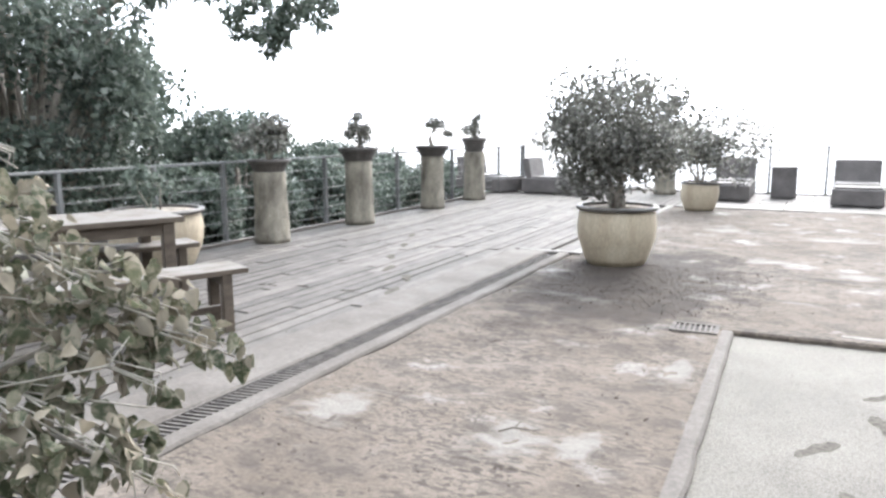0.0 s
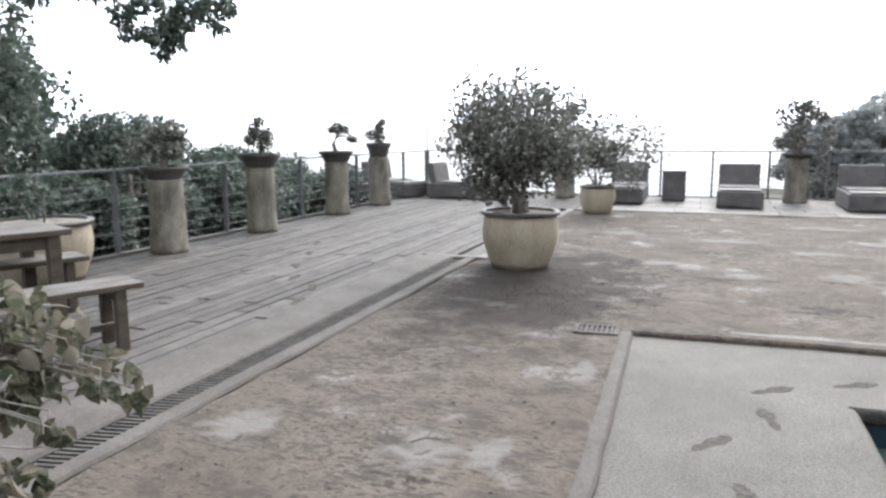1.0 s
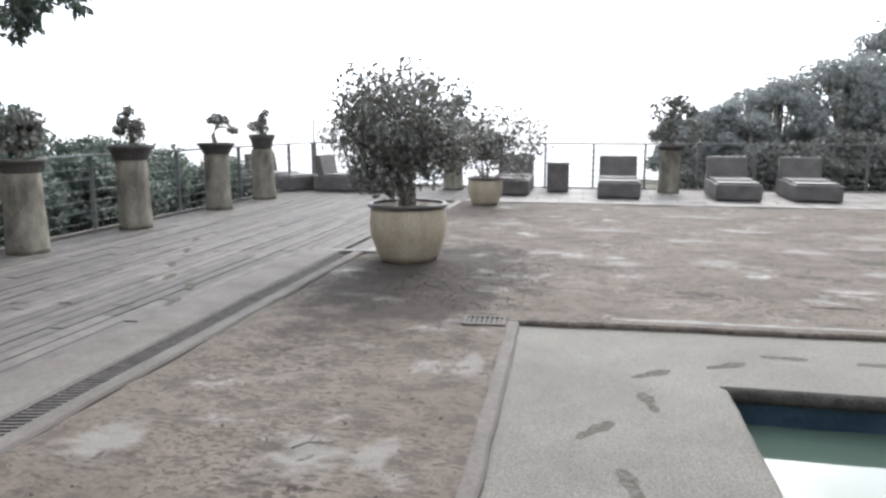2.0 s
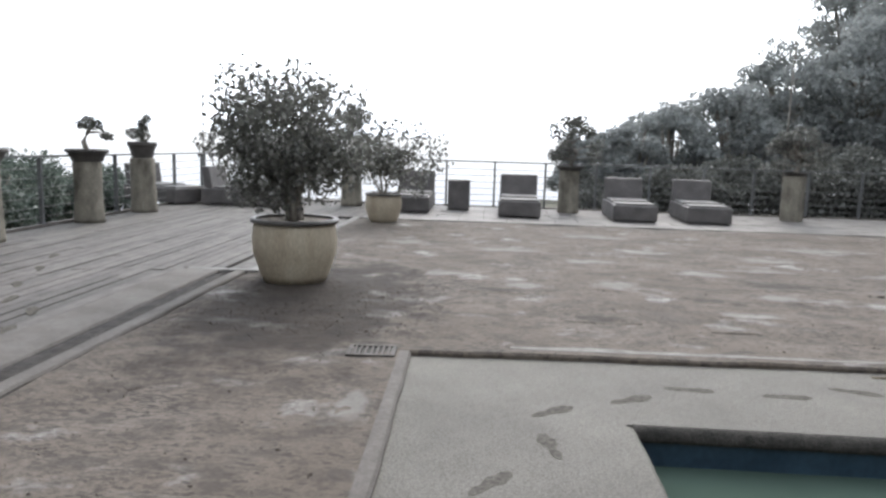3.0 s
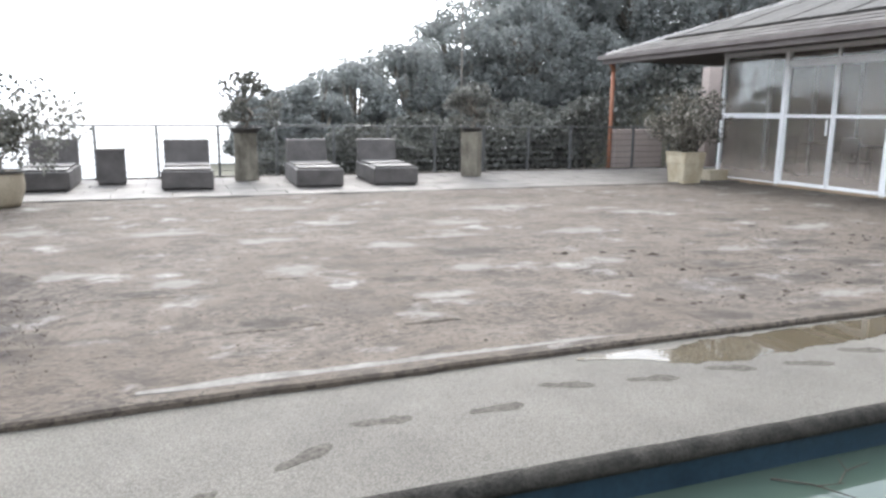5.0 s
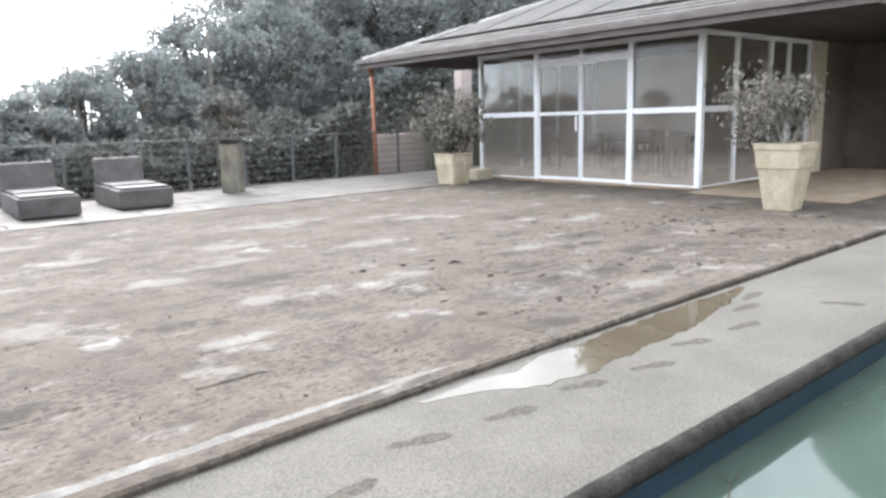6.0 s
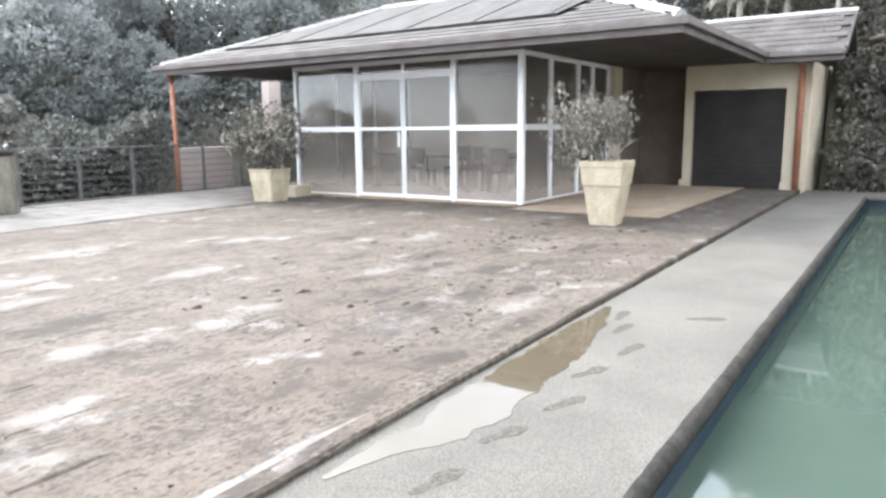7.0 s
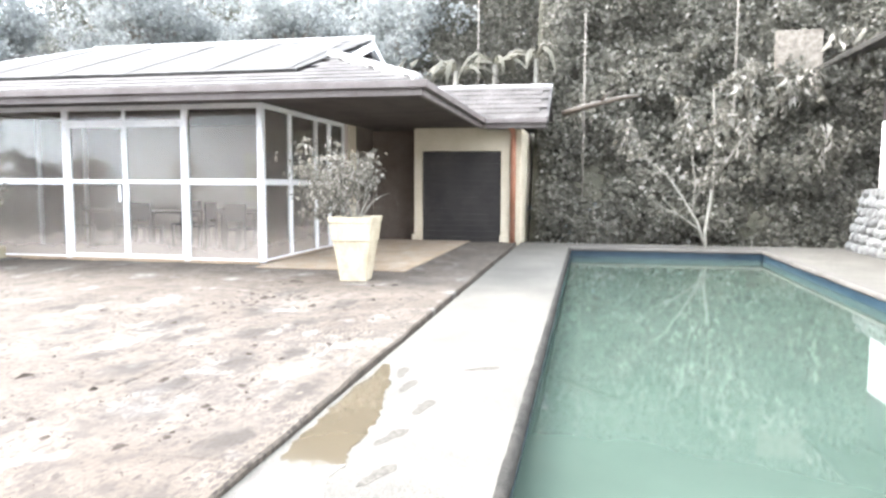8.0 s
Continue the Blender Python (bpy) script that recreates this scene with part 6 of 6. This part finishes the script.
part("trunk", limb_mesh(limbs, 6), M_PALEBARK, small, smooth=True)
tips = [t for t in tips if t[2] > 1.2]
leaf_object("foliage", clumps(r, tips, [0.16] * len(tips), 620), 0.15, M_LEAF_ASH, small, 62, 0.9, 0.3)

# long drooping sprays hanging down the bank
r = np.random.default_rng(64)
for k, (y, z, w) in enumerate(((-0.25, 3.55, 0.35), (-0.75, 3.75, 0.3), (0.5, 3.95, 0.22), (3.1, 2.7, 0.16), (-1.5, 4.6, 0.4), (1.9, 3.2, 0.2), (0.6, 2.6, 0.2), (-1.1, 2.5, 0.25))):
    spray = thing("hanging_spray", 17.75, y, z, 0, "ash-coated spray of long drooping leaves on the bank", "foliage", "sprays on the bank")
    part("stalk", limb_mesh([([(0.6, 0.1, -0.1), (0.25, 0.05, 0.15), (0, 0, 0.05), (-0.05, -w * 0.5, -0.25)], [0.02, 0.016, 0.012, 0.006])], 5), M_PALEBARK, spray, smooth=True)
    at = np.stack([r.normal(0, 0.12, 46), r.normal(0, w * 0.6, 46), r.uniform(-0.5, 0.2, 46)], 1)
    leaf_object("foliage", at, 0.30, M_LEAF_ASH, spray, 65 + k, 2.0, 0.13)

# banana plants above the garage, thin poles on the bank
def banana(x, y, z, seed, h):
    r = np.random.default_rng(seed)
    b = thing("banana_plant", x, y, hill(x, y), 0, "drooping banana plant coated with pale ash", "plant", "banana plants on the bank")
    z -= hill(x, y)
    part("stem", tube([(0, 0, 0), (0.05, 0, z * 0.6), (0, 0, z)], [0.12, 0.1, 0.06], 8), M_PALEBARK, b, smooth=True)
    for k in range(9):
        a = 6.283 * k / 9 + r.uniform(0, 0.8)
        ln, arch = r.uniform(1.0, 2.1), h * r.uniform(0.45, 1.15)
        bm = bmesh.new()
        left, right, mid = [], [], []
        for j in range(11):
            f = j / 10
            rad, zz = ln * (f - 0.25 * f * f), z + arch * (1.25 * f - 1.75 * f * f)
            w = 0.11 * math.sin(math.pi * min(1, f * 0.93 + 0.05)) * (0.45 + 0.75 * r.random())
            c, s = math.cos(a), math.sin(a)
            mid.append(bm.verts.new((c * rad, s * rad, zz)))
            left.append(bm.verts.new((c * rad - s * w, s * rad + c * w, zz - w * 0.7)))
            right.append(bm.verts.new((c * rad + s * w, s * rad - c * w, zz - w * 0.7)))
        for j in range(10):
            bm.faces.new((left[j], mid[j], mid[j + 1], left[j + 1]))
            bm.faces.new((mid[j], right[j], right[j + 1], mid[j + 1]))
        part("frond", bm, M_FROND, b)


for k, (x, y, z, h) in enumerate(((19.4, 7.5, 4.3, 1.0), (19.7, 6.5, 4.5, 1.1), (19.6, 5.4, 4.6, 1.0), (20.5, 8.6, 4.6, 1.1))):
    banana(x, y, z, 200 + k, h)
for x, y, z in ((19.4, 6.9, 7.5), (18.6, 4.15, 5.5), (18.9, 0.62, 7.2), (6.9, 18.3, 5.6), (-6.85, 17.35, 2.8)):
    p = thing("thin_pole", x, y, hill(x, y), 0, "thin pale upright pole among the foliage", "pole", "thin poles")
    part("shaft", tube([(0, 0, 0), (0, 0, z - hill(x, y))], [0.022, 0.016], 8), M_BARK, p, smooth=True)
log = thing("fallen_log", 18.0, 3.9, 3.15, 0, "grey fallen log lying on the leafy bank", "log")
part("shaft", tube([(0.25, 0.75, -0.12), (0.05, 0.2, 0.02), (-0.05, -0.6, 0.2), (0.1, -1.0, 0.26)], [0.075, 0.07, 0.055, 0.03], 9), M_TABLE, log, smooth=True)
part("broken_limb", tube([(0.0, -0.1, 0.08), (-0.1, -0.3, 0.3), (0.0, -0.5, 0.42)], [0.03, 0.022, 0.01], 7), M_TABLE, log, smooth=True)
tagged(part("wall_bank_panel", box(19.0, -1.31, 3.95, 19.1, -0.28, 4.97, 0.01), M_SOIL), "tan panel standing on the bank", "panel", kind="structure")

# ---- the shrub beside the path ----
def near_shrub():
    r = np.random.default_rng(71)
    s = thing("path_shrub", -2.0, 0.75, 0.0, 0, "ash-dusted shrub with large hanging leaves beside the path", "shrub")
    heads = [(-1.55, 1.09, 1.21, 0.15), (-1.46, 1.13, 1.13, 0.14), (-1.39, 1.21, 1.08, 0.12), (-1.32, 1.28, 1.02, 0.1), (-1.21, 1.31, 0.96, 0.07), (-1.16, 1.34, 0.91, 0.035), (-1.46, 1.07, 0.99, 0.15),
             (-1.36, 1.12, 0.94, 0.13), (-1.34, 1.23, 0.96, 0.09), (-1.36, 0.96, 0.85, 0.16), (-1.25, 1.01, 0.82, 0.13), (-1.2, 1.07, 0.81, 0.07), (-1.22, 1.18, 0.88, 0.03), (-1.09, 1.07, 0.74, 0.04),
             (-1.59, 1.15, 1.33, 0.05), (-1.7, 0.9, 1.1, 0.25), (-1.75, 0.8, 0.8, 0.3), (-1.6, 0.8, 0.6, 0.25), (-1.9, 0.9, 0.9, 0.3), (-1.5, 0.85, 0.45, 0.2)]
    limbs, cs, rs = [], [], []
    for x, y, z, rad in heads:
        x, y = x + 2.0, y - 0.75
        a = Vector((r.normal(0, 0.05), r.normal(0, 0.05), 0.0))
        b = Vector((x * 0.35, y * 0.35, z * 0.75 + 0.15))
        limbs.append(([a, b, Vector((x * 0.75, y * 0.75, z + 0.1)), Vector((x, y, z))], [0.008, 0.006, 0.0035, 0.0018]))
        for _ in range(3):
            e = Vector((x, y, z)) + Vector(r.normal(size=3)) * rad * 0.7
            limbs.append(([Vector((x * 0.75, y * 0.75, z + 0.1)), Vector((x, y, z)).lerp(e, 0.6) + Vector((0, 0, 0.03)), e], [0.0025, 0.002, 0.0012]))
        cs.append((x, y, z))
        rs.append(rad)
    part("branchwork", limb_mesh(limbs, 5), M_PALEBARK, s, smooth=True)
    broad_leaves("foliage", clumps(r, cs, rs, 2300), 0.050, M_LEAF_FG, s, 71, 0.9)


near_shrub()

# ---- paving stones, terrace and roof tiles ----
def shared(name, bm, mat):
    me = bpy.data.meshes.new(name)
    bm.to_mesh(me)
    bm.free()
    me.materials.append(mat)
    return me


def piece(name, me, parent, m):
    ob = new(name, me)
    ob.parent = parent
    ob.matrix_parent_inverse = parent.matrix_world.inverted()
    ob.matrix_basis = m
    return ob


rng = np.random.default_rng(9)
slab_mesh = shared("paving_slab", box(-0.445, -0.277, -0.04, 0.445, 0.277, 0.0, 0.006), M_CONC)
for j in range(6):
    for i in range(16):
        x, y = -1.95 + i * 0.9 + (0.45 if j % 2 else 0), DECK_Y + 0.36 + j * 0.563
        if x < 11.6:
            piece("paving_slab", slab_mesh, far_paving, pose(x, y, 0.006 + rng.uniform(-0.003, 0.003), rng.normal(0, 0.15), rng.normal(0, 0.15), 0))
terrace = thing("floor_terrace", 13, 8, 0.0, 0, "tan tiled terrace in front of the pavilion side", "floor", kind="structure")
ob = part("bed", box(10.8, 6.64, -0.12, 16.8, GY0 - 0.06, 0.012), M_KERB, terrace)
ob.matrix_parent_inverse = terrace.matrix_world.inverted()
tile_mesh = shared("floor_tile", box(-0.197, -0.197, -0.01, 0.197, 0.197, 0.01, 0.003), M_FLOORT)
for i in range(15):
    for j in range(6):
        piece("floor_tile", tile_mesh, terrace, pose(11.0 + i * 0.4, 6.86 + j * 0.4, 0.018 + rng.uniform(-0.0015, 0.0015), rng.normal(0, 0.1), rng.normal(0, 0.1), 0))

tilt = math.degrees(math.atan(PITCH))
rt = shared("roof_tile", box(-0.148, -0.16, -0.012, 0.148, 0.16, 0.018, 0.008), M_RTILE)
for j in range(9):                                   # south skirt
    for i in range(22):
        x, y = EAVE_X + 0.2 + i * 0.3 + (0.15 if j % 2 else 0), EAVE_S + 0.12 + j * 0.25
        if x > EAVE_X + (y - EAVE_S) + 0.02 and x < 16.9:
            piece("roof_tile", rt, roof, pose(x, y, EAVE_Z + (y - EAVE_S) * PITCH + 0.02, tilt - 3 + rng.normal(0, 0.5), rng.normal(0, 0.6), 0))
gp = (G_RZ - EAVE_Z) / (G_R - G_E)
gt = math.degrees(math.atan(gp))
for j in range(7):                                   # garage slope
    for i in range(11):
        x, y = G_E + 0.12 + j * 0.25, G_S + 0.16 + i * 0.3 + (0.15 if j % 2 else 0)
        if y < 8.1:
            piece("roof_tile", rt, gr, pose(x, y, EAVE_Z + (x - G_E) * gp + 0.02) @ pose(0, 0, 0, 0, -gt + 3 + rng.normal(0, 0.5), 0) @ pose(0, 0, 0, rng.normal(0, 0.6), 0, -90))
for i in range(36):                                  # lower courses of the front slope
    for j in range(8):
        y, x = EAVE_S + 0.3 + i * 0.3 + (0.15 if j % 2 else 0), EAVE_X + 0.13 + j * 0.25
        if y > EAVE_S + (x - EAVE_X) and y < EAVE_N - (x - EAVE_X) * 0.9 and (j < 3 or y < 8.3):
            piece("roof_tile", rt, roof, pose(x, y, EAVE_Z + (x - EAVE_X) * PITCH + 0.02) @ pose(0, 0, 0, 0, -tilt + 3, 0) @ pose(0, 0, 0, rng.normal(0, 0.6), 0, -90))
